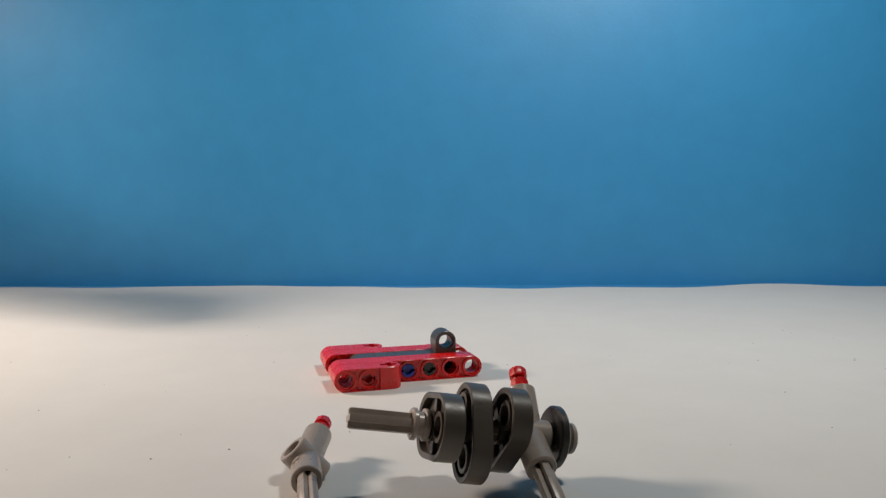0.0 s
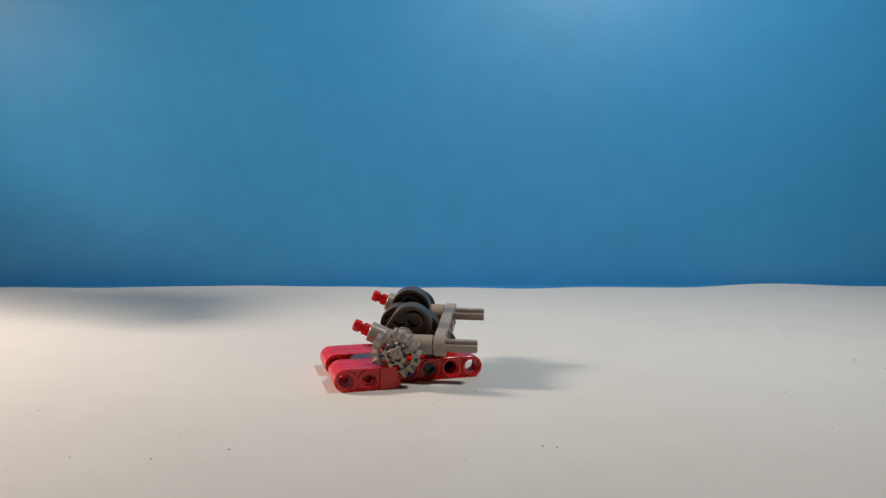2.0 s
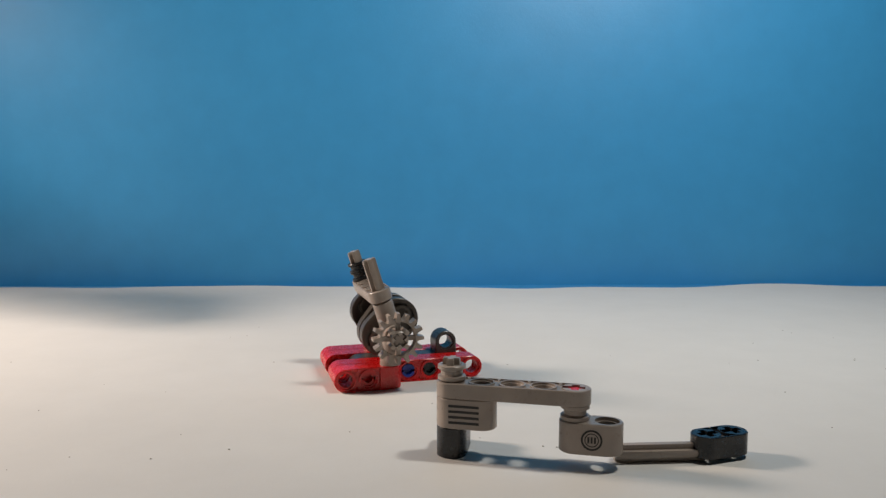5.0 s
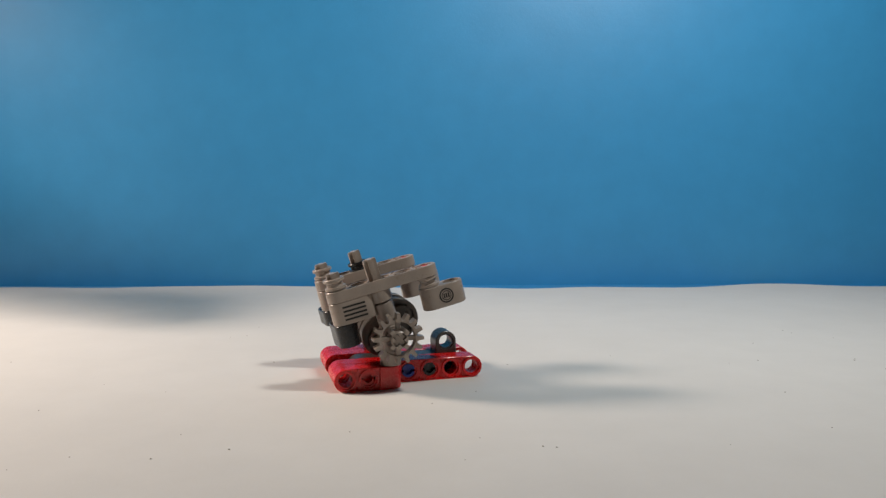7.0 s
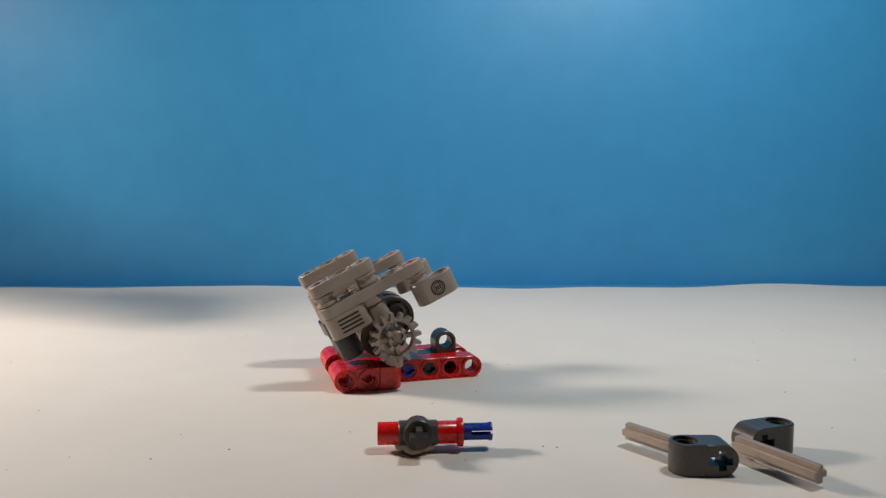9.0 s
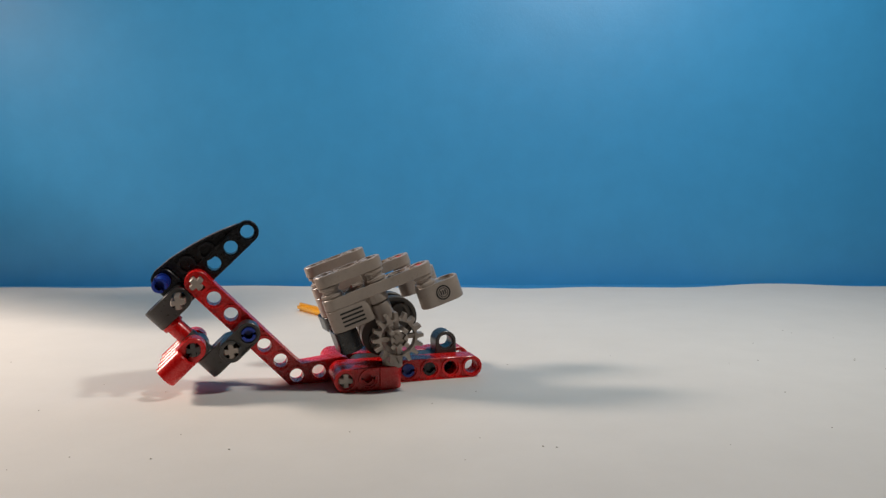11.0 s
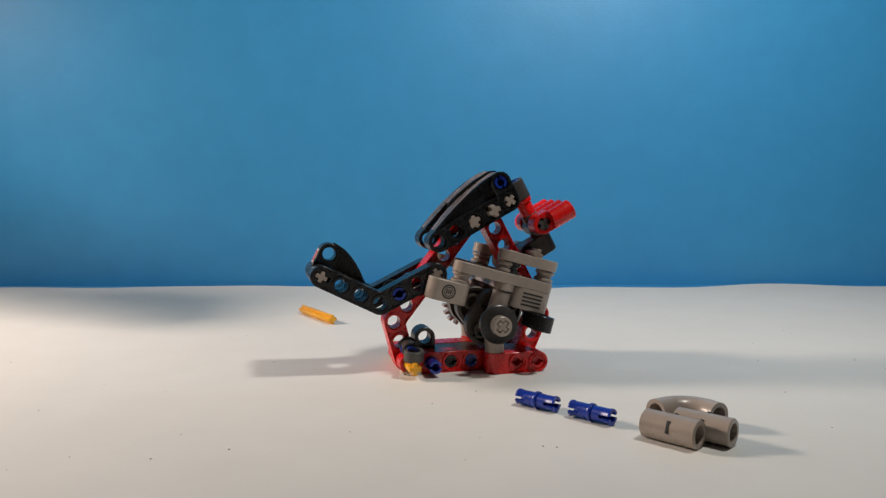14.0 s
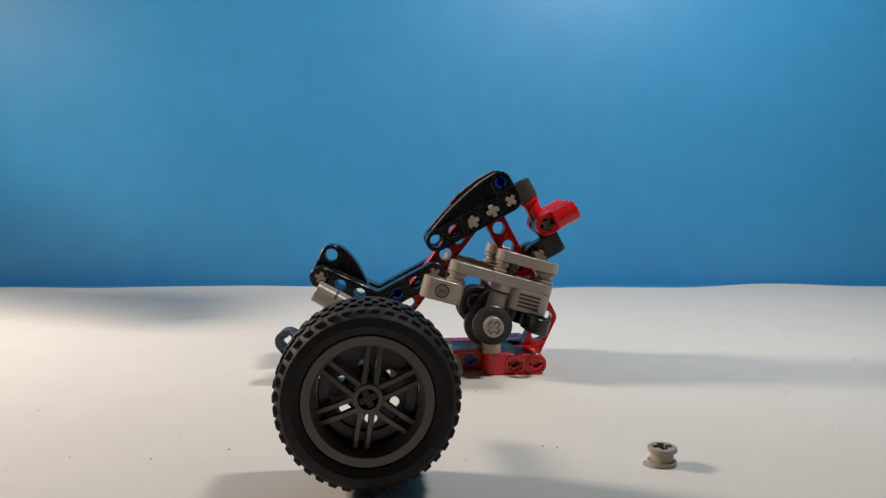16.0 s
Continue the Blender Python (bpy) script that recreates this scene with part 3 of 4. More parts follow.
def engine_block(kind, label):
    """A two-hole block on its side, bores along z, with a printed mark on the side y < 0."""
    ob = thing("engine_block", label, "toy block", "engine blocks")
    sh = Shape()
    cell(sh, 0, 0, [0.0], 0.5, "+", 0)
    cell(sh, 1, 0, [math.pi], 0.5, "o", 0)
    sh.part("body", LIGHT_GREY, ob)
    if kind == "grille":
        for k in range(4):
            Shape().box(0.0, 1.0, -0.512, -0.497, -0.32 + 0.18 * k, -0.24 + 0.18 * k, None, 0.004).part("grille_bar", INK_AND_SHADE, ob, "black printed grille bar")
    else:
        for r0, r1 in ((0.27, 0.33), (0.19, 0.22)):
            ring_mark = Shape().lathe([(r0, -0.006), (r1, -0.006), (r1, 0.006), (r0, 0.006)], pose(0.55, -0.504, 0, 90, 0, 0), 28, True).part("emblem_ring", INK_AND_SHADE, ob, "black printed ring")
        for k in range(3):
            Shape().box(0.42 + 0.1 * k, 0.48 + 0.1 * k, -0.51, -0.499, -0.1, 0.1, None, 0.003).part("emblem_bar", INK_AND_SHADE, ring_mark, "black printed bar")
    return ob


def engine_half(fr, side):
    """Axle, foot, blocks, beam, bushes and red axle of one half. side -1: prints face y < 0."""
    gnear = fr == "half_near"
    a = axle(3, LIGHT_GREY, "light grey cross axle standing in a black foot", "engine axles")
    foot = beam(straight(2), "++", BLACK, "black two-hole beam serving as the axle's foot", 1.0 if gnear else 0.72, group="engine feet")
    block = engine_block("grille", "light grey engine block with a printed black grille")
    long = beam([(i, 0) for i in range(5)], "+ooo+", LIGHT_GREY, "thin light grey five-hole beam on the engine", 0.5, group="engine beams")
    top = bush(0.5, LIGHT_GREY, "light grey half bush on an engine axle", "engine bushes")
    red = notched_axle("short red notched axle in a grey beam end", "engine red axles")
    outer = engine_block("emblem", "light grey engine block with a round black emblem")
    ring = bush(0.5, LIGHT_GREY, "light grey half bush on a red axle", "engine bushes")
    stand = pose(0, 0, 1.75, 0, 90, 0)
    toe = pose(-0.04, 0.5, 0.5, 0, 0, 95) if gnear else pose(-0.18, 0.41, 0.42, 0, 0, 113)
    m_block = pose(0, 0, 1.5, 180 if side > 0 else 0, 0, 0)
    m_outer = pose(4, 0, 1.0) @ (pose(0, 0, 0, 180, 0, 0) if side > 0 else pose(0, 0, 0))
    m_red, m_ring = pose(4, 0, 1.55, 0, 90, 0), pose(4, 0, 1.75)
    if gnear:
        put(a, (3.1, "", pose(1.0, 26.6, 0.3, 0, 0, -2)), (3.3, "", pose(1.0, 26.4, 0.42, 0, 0, -5)), (3.4, fr, stand))
        put(foot, (3.2, "", pose(3.4, 25.8, 0.5, 0, 0, 20)), (3.3, "", pose(2.6, 26.0, 0.5, 0, 90, -5)), (3.4, fr, toe))
        put(block, (3.2, "", pose(5.6, 27.2, 0.5, 180, 0, -8)), (3.4, "", pose(2.6, 25.9, 0.5, 180, 0, -4)), (3.5, fr, pose(0.05, 0, 2.62, 180, 0, 3)), (3.6, fr, pose(0, 0, 1.5, 180, 0, 10)), (3.8, fr, pose(0, 0, 1.5, 180, 0, 0)), (4.7, fr, m_block))
        put(top, (3.6, "", pose(5.6, 22.6, 0.25)), (3.8, fr, pose(0, 0, 3.1)), (3.9, fr, pose(0, 0, 2.78)))
        put(long, (3.7, "", pose(6.6, 23.4, 0.25, 0, 0, -10)), (3.8, fr, pose(0, 0, 2.25)))
        put(red, (4.0, "", pose(5.5, 23.3, 0.3, 0, 0, -10)), (4.2, "", pose(5.75, 23.3, 0.3, 0, 0, -10)), (4.7, fr, m_red))
        put(outer, (4.1, "", pose(7.9, 22.3, 0.5, 180, 0, 2)), (4.7, fr, m_outer))
        put(ring, (4.2, "", pose(4.75, 21.6, 0.25)), (4.7, fr, m_ring))
    else:
        put(a, (4.9, "", pose(7.0, 23.3, 0.3, 0, 0, 4)), (5.1, fr, stand))
        put(foot, (5.0, "", pose(9.0, 23.6, 0.5, 0, 0, 20)), (5.1, fr, toe), (6.8, fr, pose(-0.05, 0.5, 0.62, 0, 0, 96)))
        put(block, (5.2, "", pose(9.2, 23.4, 0.5, 0, 0, 190)), (5.4, fr, pose(0, 0, 1.5)), (6.8, fr, m_block))
        put(long, (5.5, "", pose(9.2, 22.6, 0.25, 0, 0, 185)), (5.7, fr, pose(0, 0, 2.25)))
        put(top, (5.6, "", pose(9.6, 21.8, 0.25)), (5.8, fr, pose(0, 0, 2.78)))
        sub = [pose(9.3, 22.6, 0, 0, 0, 180), pose(6.9, 22.2, 0, 0, 0, 185), pose(4.62, 21.55, 0, 0, 0, 190)]
        for ob, m, t0 in ((outer, pose(0, 0, 0.5), 5.9), (red, pose(0, 0, 1.1, 0, 90, 0), 6.0), (ring, pose(0, 0, 1.25), 6.1)):
            last = {outer: m_outer, red: m_red, ring: m_ring}[ob]
            up = pose(0, 0, 0.35) if ob is red else pose(0, 0, 0)
            put(ob, (t0, "", sub[0] @ up @ m), (6.4, "", sub[1] @ m), (6.5, "", sub[2] @ m), (6.6, fr, last))


engine_half("half_near", -1)
engine_half("half_far", 1)
put(putty(1.0, 0.3, 7.4, "small flat lump of cream putty on the paper"),
    (5.1, "", pose(7.15, 23.1, 0, 0, 0, 20)), (6.8, "", pose(0.2, -22.0, 0, 0, 0, 20)))
# half bushes and short beams on top of both halves
for side, x, y in ((-1, 2.35, 25.6), (1, 3.4, 26.6)):
    fr = "half_near" if side < 0 else "half_far"
    put(bush(0.5, LIGHT_GREY, "light grey half bush on a slanting post", "post bushes"), (7.2, "", pose(x, y, 0.25)), (7.3, fr, pose(2, 0, 3.1)), (7.5, fr, pose(2, 0, 2.78)))
for side, t0, m in ((1, 7.4, pose(4.1, 23.6, 0.25, 0, 0, 4)), (-1, 7.5, pose(3.95, 24.25, 0.25, 0, 0, 3))):
    fr = "half_near" if side < 0 else "half_far"
    rows = [(t0, "", m)]
    if side > 0:
        rows.append((7.5, "", pose(3.6, 25.15, 0.25, 0, 0, 3)))
    put(beam(straight(3), "+o+", LIGHT_GREY, "thin light grey three-hole beam capping the engine", 0.5, group="engine caps"), *rows, (7.6, fr, pose(1, 0, 3.6)), (7.7, fr, pose(1, 0, 3.3)))
# ---- small parts that become the fork: seen first on the paper ----
FORK_PATH = [(0, 0), (-1, 0), (-2, 0)] + [(-2 - 0.6 * k, 0.8 * k) for k in range(1, 7)]
group_frame("fork", (9.8, "", pose(-2.2, 26.5, 0.5, 0, -3, 4)), (10.6, "base", pose(-2.9, 0, 0.62, 0, -6.8, 0)), (13.0, "base", pose(-3.05, 0, 0.56, 0, 65.3, 0)))


def uv(k, q, y=0.0):
    """A spot on the fork: k modules up its long arm from the bend, q modules out in front of it."""
    return (-2 - 0.6 * k - 0.8 * q, y, 0.8 * k - 0.6 * q)


def on_arm(k, q, y=0.0):
    """A pose there: x up the arm, z out of the plane towards y < 0."""
    x, yy, z = uv(k, q, y)
    return plane(x, z, yy, 180 - 53.13)


put(beam(FORK_PATH, "+ooooooo+", RED, "glossy red bent nine-hole toy beam", group="bent red beams"), (9.8, "fork", plane(0, 0)))
put(axle(4.2, LIGHT_GREY, "light grey cross axle through the base's end"), (10.6, "base", pose(-3, -0.45, 0.5, 0, 0, 90)))
put(pin(0.0, 0.55, RED, "red pin seen in a beam's round hole", group="pins of the base"), (0, "base", pose(-3, 1.9, 0.5, 0, 0, 90)))
put(axle(3, LIGHT_GREY, "light grey cross axle through the fork's tip"), (10.3, "fork", pose(*uv(6, 0, 0.35), 0, 0, 90) @ pose(0, 0, 0, -36.87, 0, 0)))


def cross_block(label, material=DARK_GREY, group="cross blocks"):
    """Two modules along x, flat ended: a cross bore along z at the origin, a round bore along x at the far end."""
    ob = thing("cross_block", label, "toy connector", group)
    sh = Shape()
    cell(sh, 0, 0, [0.0], 0.5, "+", 0)
    sh.part("eye", material, ob)
    sh = Shape()
    cell(sh, 1, 0, [math.pi], 0.5, "o", 0, pose(0, 0, 0, 90, 0, 0))
    sh.part("body", material, ob)
    return ob


# the two dark blocks in front of the arm; x of a block points out along q
OUT = pose(0, 0, 0, 0, 0, 90)
upper, lower = cross_block("dark grey cross block with a grey axle through it"), cross_block("dark grey cross block with a grey axle through it")
ax_up, ax_low = axle(3, LIGHT_GREY, "light grey cross axle through a dark block", "block axles"), axle(3, LIGHT_GREY, "light grey cross axle through a dark block", "block axles")
put(upper, (8.7, "", pose(9.0, 24.0, 0.5, 0, 0, -100)), (8.8, "", pose(9.3, 24.6, 0.5, 0, 0, -100)), (9.0, "", pose(8.5, 22.4, 0.5, 90, 0, 180)), (9.1, "", pose(9.0, 22.6, 0.5, 90, 0, 180)),
    (9.2, "", pose(3.75, 23.3, 0.5, 90, 0, 180)), (10.0, "fork", on_arm(6, 1) @ OUT))
put(lower, (8.8, "", pose(9.1, 23.4, 0.5, 0, 0, -95)), (9.0, "", pose(10.25, 23.9, 0.5, 90, 0, 20)), (9.2, "", pose(9.4, 23.8, 0.5, 0, -90, 0)), (10.2, "fork", on_arm(3, 1) @ OUT))
put(ax_up, (8.5, "", pose(5.5, 22.6, 0.3, 0, 0, -15)), (8.6, "", pose(5.6, 23.4, 0.3, 0, 0, -3)), (9.0, "", pose(7.2, 23.6, 0.5, 0, 0, -53)), (9.1, "", pose(9.5, 22.4, 0.5, 0, 0, -53)),
    (9.2, "", pose(4.3, 22.9, 0.5, 0, 0, -55)), (10.0, "fork", pose(*uv(6, 1), 0, 0, 90)))
put(ax_low, (8.9, "", pose(5.75, 23.4, 0.3, 0, 0, -3)), (9.0, "", pose(10.3, 22.3, 0.45, 0, 0, -62)), (9.1, "", pose(10.4, 23.2, 0.45, 0, 0, -62)), (9.2, "", pose(9.4, 23.6, 0.5, 0, 0, -4)),
    (10.2, "fork", pose(*uv(3, 1), 0, 0, 90)))
put(pin(0.95, 0.95, BLUE, "bright blue slotted pin in the fork's dark block"), (10.1, "fork", pose(*uv(3, 0, -0.55), 0, 0, 90)))
put(beam([(0, 0), (1, 0)], "o+", DARK_GREY, "dark grey two-hole beam across the red fork", 0.9), (10.1, "fork", on_arm(3, 0, -0.97) @ OUT))


# the steering column: a red pin joiner, a dark cross joiner, a red joiner with a collar, a blue pin
def red_joiner(label, size):
    ob = thing("red_joiner", label, "toy connector", "red joiners")
    sh = Shape()
    h = size / 2
    sh.lathe([(0.2, -h), (0.36, -h), (0.38, -h + 0.04), (0.38, h - 0.04), (0.36, h), (0.2, h)], None, 24, True)
    sh.part("tube", RED, ob)
    Shape().lathe([(0.37, -h), (0.46, -h), (0.47, -h + 0.03), (0.47, -h + 0.16), (0.46, -h + 0.19), (0.37, -h + 0.19)], None, 24, True).part("collar", RED, ob)
    # no slot is cut: a black bar paints the shade inside it
    Shape().box(-0.07, 0.07, -0.392, -0.36, -0.3, 0.3, None, 0.004).part("slot", INK_AND_SHADE, ob, "black bar painted as a slot's shade")
    return ob


def star_joiner(label):
    """A dark block with a cross axle stub out of its side."""
    ob = thing("cross_joiner", label, "toy connector")
    sh = Shape()
    cell(sh, 0, 0, [], 0.5, "+", 0)
    sh.part("ring", DARK_GREY, ob)
    sleeve = Shape()
    tube_x(sleeve, -0.65, 0.65, 0.42, 0.3, pose(0, 0, 0, 0, 0, 90))
    sleeve.part("sleeve", DARK_GREY, ob)
    Shape().rings([[(x, y, z) for x, y in cross_outline(0.1, 0.3)] for z in (-1.35, 1.35)], None, True, (True, True)).part("stub", DARK_GREY, ob)
    return ob


# column poses: its own axis is z, from the foot up
COL = {7.8: pose(0.95, 24.6, 0, 0, 0, 0), 8.0: pose(0.95, 24.3, 0.12, 8, -19, 20), 8.1: pose(1.2, 24.5, 0.1, 16, -24, 20),
       8.2: pose(0.66, 24.35, 0.6, 0, -90, 4) @ pose(0, 0, 0, 0, 0, 8), 9.2: pose(3.55, 23.4, 1.0)}
group_frame("column", *[(t, "", m) for t, m in COL.items()], (10.3, "fork", pose(*uv(6, 2.0), 0, 0, 0) @ pose(0, 0, 0, 0, 180 - 36.87, 0) @ pose(0, 0, 0.5)))
put(putty(0.62, 0.4, 11.1, "cream putty lump holding up a red joiner"),
    (7.8, "", pose(0.95, 24.6, 0, 0, 0, 15)), (8.2, "", pose(-0.95, 24.3, 0, 0, 0, 70)), (9.2, "", pose(1.6, -24.0, 0, 0, 0, 15)))
put(red_joiner("long red tubular joiner with a collar", 2.85), (7.8, "column", pose(0, 0, 1.425)))
put(star_joiner("dark grey cross joiner with an axle stub"), (7.9, "column", pose(0, 0, 2.6, 90, 0, 88)), (8.0, "column", pose(0, 0, 1.5, 90, 0, 0)))
put(pin(1.4, 1.4, BLUE, "bright blue slotted pin pushed into the red joiner"), (8.3, "", pose(5.9, 23.2, 0.35, 0, 0, -6)), (8.4, "column", pose(0, 0, 0.42, 0, 90, 0)))


def handlebar(label):
    """A row of red tubes joined side by side, on two eyes; x points outwards."""
    ob = thing("ribbed_handlebar", label, "toy connector")
    for k in range(4):
        sh = Shape()
        sh.lathe([(0.32, -0.66), (0.46, -0.66), (0.49, -0.62), (0.49, 0.50), (0.46, 0.53), (0.32, 0.53)], pose(0, -1.38 + 0.92 * k, 0, 0, 90, 0), 22, True)
        sh.part("tube", RED, ob)
    for y in (-0.95, 0.95):
        sh = Shape()
        cell(sh, 0, 0, [0.0], 0.42, "+", 0, pose(-1.05, y, 0, 90, 0, 0))
        sh.part("eye", RED, ob)
    return ob


put(handlebar("red ribbed block of four joined short tubes"), (10.4, "fork", pose(*uv(4.15, 3.05), 0, 143.13, 0)))
put(axle(2.9, DARK_GREY, "dark grey cross axle through the red block's eyes"), (10.4, "fork", pose(*uv(4.15, 2.0), 0, 0, 90)))


def tank_panel(label, side):
    """A curved fairing: five holes along its straight edge, one above the first; bulges outwards."""
    ob = thing("fairing_panel", label, "toy panel", "tank fairings")
    sh = Shape()
    for i in range(5):
        arms = ([0.0] if i < 4 else []) + ([math.pi] if i else []) + ([math.pi / 2] if i == 0 else [])
        cell(sh, i, 0, arms, 0.5, "o", 0.06)
    cell(sh, 0, 1, [-math.pi / 2], 0.5, "o", 0)
    sh.part("edge", BLACK, ob)
    body = Shape()
    body.prism([(0.45, 0.45), (4.3, 0.40), (3.8, 0.60), (3.2, 0.83), (2.6, 1.03), (2.0, 1.20), (1.4, 1.34), (0.8, 1.45), (0.2, 1.49), (0.45, 1.0)], -0.24, 0.24, None, 0.02)
    body.part("shell", BLACK, ob)
    for x, z in ((1.15, 0.78), (2.15, 0.62)):
        Shape().lathe([(0.28, -0.22), (0.40, -0.22), (0.40, 0.5), (0.28, 0.5)], pose(x, z, 0) if side > 0 else pose(x, z, 0, 180, 0, 0), 22, True).part("boss", BLACK, ob)
    roof = Shape()
    arc = [(4.45, 0.25), (3.9, 0.56), (3.2, 0.84), (2.6, 1.04), (2.0, 1.21), (1.4, 1.35), (0.8, 1.46), (0.0, 1.51), (-0.35, 1.38)]
    ring = [[(x, z, y) for x, z in arc] for y in (-0.5, 0.5)] + [[(x * 0.99, z - 0.09, y) for x, z in arc] for y in (0.5, -0.5)]
    roof.rings(ring + [ring[0]], None, False)
    roof.part("curved_top", BLACK, ob)
    for k in range(3):
        # pale pinstripes on the curved top
        pts = [(x, z + 0.012, -0.3 + 0.27 * k + 0.12 * math.sin(x * 1.9 + 1.4 * k)) for x, z in reversed(arc[1:8])]
        st = Shape()
        st.rings([[(x, z, y - 0.02), (x, z, y + 0.02), (x, z - 0.02, y + 0.02), (x, z - 0.02, y - 0.02)] for x, z, y in pts], None, True, (True, True))
        st.part("pinstripe", STRIPE, ob, "thin pale pinstripe")
    return ob


# tank line: hole 0 in the upper dark block, hole 1 on the fork's tip
TANK = plane(*[uv(6, 1)[i] for i in (0, 2)], 0, 180 + 36.87 + 180)
put(tank_panel("black curved fairing panel with holes along its edge", 1), (10.7, "fork", pose(0, 1, 0) @ TANK))
put(tank_panel("black curved fairing panel with holes along its edge", -1), (13.1, "", pose(3.2, 28.6, 0.5, 90, 0, -5)), (13.2, "fork", pose(0, -1, 0) @ TANK))
put(pin(1.45, 1.45, BLUE, "bright blue pin through the fairing's upper hole"), (10.7, "fork", pose(0, 0, 0) @ TANK @ pose(0, 1, 0, 0, 90, 0)))
put(axle(2.98, LIGHT_GREY, "light grey cross axle through the fairing"), (13.2, "fork", TANK @ pose(2, 0, 0, 0, 90, 0)))


def tank_hood(label):
    """The curved cover between the two fairings, with printed pinstripes and a thick lower lip."""
    ob = thing("tank_hood", label, "toy panel")
    arc = [(2.45, 1.02), (2.5, 1.22), (2.0, 1.38), (1.4, 1.5), (0.8, 1.58), (0.0, 1.6), (-0.3, 1.48)]
    ring = [[(x, z, y) for x, z in arc] for y in (-0.49, 0.49)] + [[(x - 0.04, z - 0.2, y) for x, z in arc] for y in (0.49, -0.49)]
    sh = Shape().rings(ring + [ring[0]], None, False)
    n = len(arc)
    for side in (ring[0] + ring[3][::-1], ring[1] + ring[2][::-1]):
        for i in range(n - 1):
            sh.add([side[i], side[i + 1], side[2 * n - 2 - i], side[2 * n - 1 - i]], [(0, 1, 2, 3)])
    for i in (0, n - 1):
        sh.add([r[i] for r in ring], [(0, 1, 2, 3)])
    sh.part("cover", BLACK, ob)
    for k in range(4):
        st = Shape()
        pts = [(x, z + 0.012, -0.33 + 0.22 * k + 0.13 * math.sin(x * 3.1 + 2.1 * k)) for x, z in arc[1:6]]
        st.rings([[(x, z, y - 0.018), (x, z, y + 0.018), (x, z - 0.02, y + 0.018), (x, z - 0.02, y - 0.018)] for x, z, y in pts], None, True, (True, True))
        st.part("pinstripe", STRIPE, ob, "thin pale pinstripe")
    return ob


put(tank_hood("black curved tank cover with pale printed pinstripes"), (13.3, "fork", TANK))
# ---- the stern beam and the seat ----
STERN_PATH = [(-x, z) for x, z in FORK_PATH]
SEAT_PATH = [(k, 0) for k in range(4)] + [(3 + 0.6 * k, 0.8 * k) for k in range(1, 4)]
group_frame("stern", (12.2, "", pose(-0.635, 24.5, 0.5, 0, 7.2, -5.3) @ pose(-2, 0, 0)), (12.8, "base", pose(3, 0, 0.5, 0, 1, 0)), (13.0, "base", pose(3.02, 0, 0.42, 0, -74.7, 0)))
group_frame("seat", (11.3, "", pose(0.46, 28.41, 0.5, 0, -2, -13.5)), (11.6, "", pose(0.5, 26.4, 3.0, 0, 52, -4)), (12.0, "", pose(0.46, 25.6, 3.11, 0, 53.9, -0.9)),
            (12.2, "stern", pose(3.8, 0.0, 2.4, 0, 37.8, 0)), (13.0, "stern", pose(3.8, 0, 2.4, 0, 101, 0)), (14.6, "stern", pose(3.8, 0, 2.4, 0, 103, 0)))
put(beam(STERN_PATH, "+ooooooo+", RED, "glossy red bent nine-hole toy beam", group="bent red beams"), (12.2, "stern", plane(0, 0)))
first = beam(SEAT_PATH, "+ooooo+", BLACK, "black bent seven-hole toy beam of the seat", group="seat beams")
put(first, (11.3, "seat", plane(0, 0)), (12.2, "seat", plane(0, 0, 1)))
second = beam(SEAT_PATH, "+ooooo+", BLACK, "black bent seven-hole toy beam of the seat", group="seat beams")
put(second, (12.3, "", pose(4.2, 22.6, 0.5, 90, 0, 6)), (12.4, "seat", plane(0, 0, -1)))


def seat_panel(label):
    ob = thing("seat_fairing", label, "toy panel")
    sh = Shape()
    for i in (1, 2, 3):
        arms = ([0.0] if i < 3 else [math.pi / 2]) + ([math.pi] if i > 1 else [])
        cell(sh, i, 0, arms, 0.5, "o", 0.06)
    cell(sh, 3, 1.05, [-math.pi / 2], 0.5, "o", 0)
    sh.part("edge", BLACK, ob)
    out = [(0.9, 0.44), (2.52, 0.44), (2.52, 1.25), (2.75, 1.5), (2.5, 1.5), (2.1, 1.36), (1.7, 1.14), (1.35, 0.9), (1.1, 0.66)]
    Shape().prism(out, -0.26, 0.26, None, 0.02).part("shell", BLACK, ob)
    arc = [(0.72, 0.40), (1.0, 0.66), (1.35, 0.95), (1.7, 1.20), (2.1, 1.42), (2.5, 1.57), (2.9, 1.62)]
    ring = [[(x, z, y) for x, z in arc] for y in (-0.5, 0.5)] + [[(x + 0.05, z - 0.09, y) for x, z in arc] for y in (0.5, -0.5)]
    Shape().rings(ring + [ring[0]], None, False).part("curved_top", BLACK, ob)
    sticker = Shape().box(3.502, 3.512, 0.35, 1.05, -0.33, 0.33, None, 0.004).part("sticker", STRIPE, ob, "pale sticker patch")
    Shape().box(3.513, 3.52, 0.45, 0.95, -0.2, 0.2, None, 0.003).part("sticker_mark", RED, sticker, "red sticker mark")
    return ob


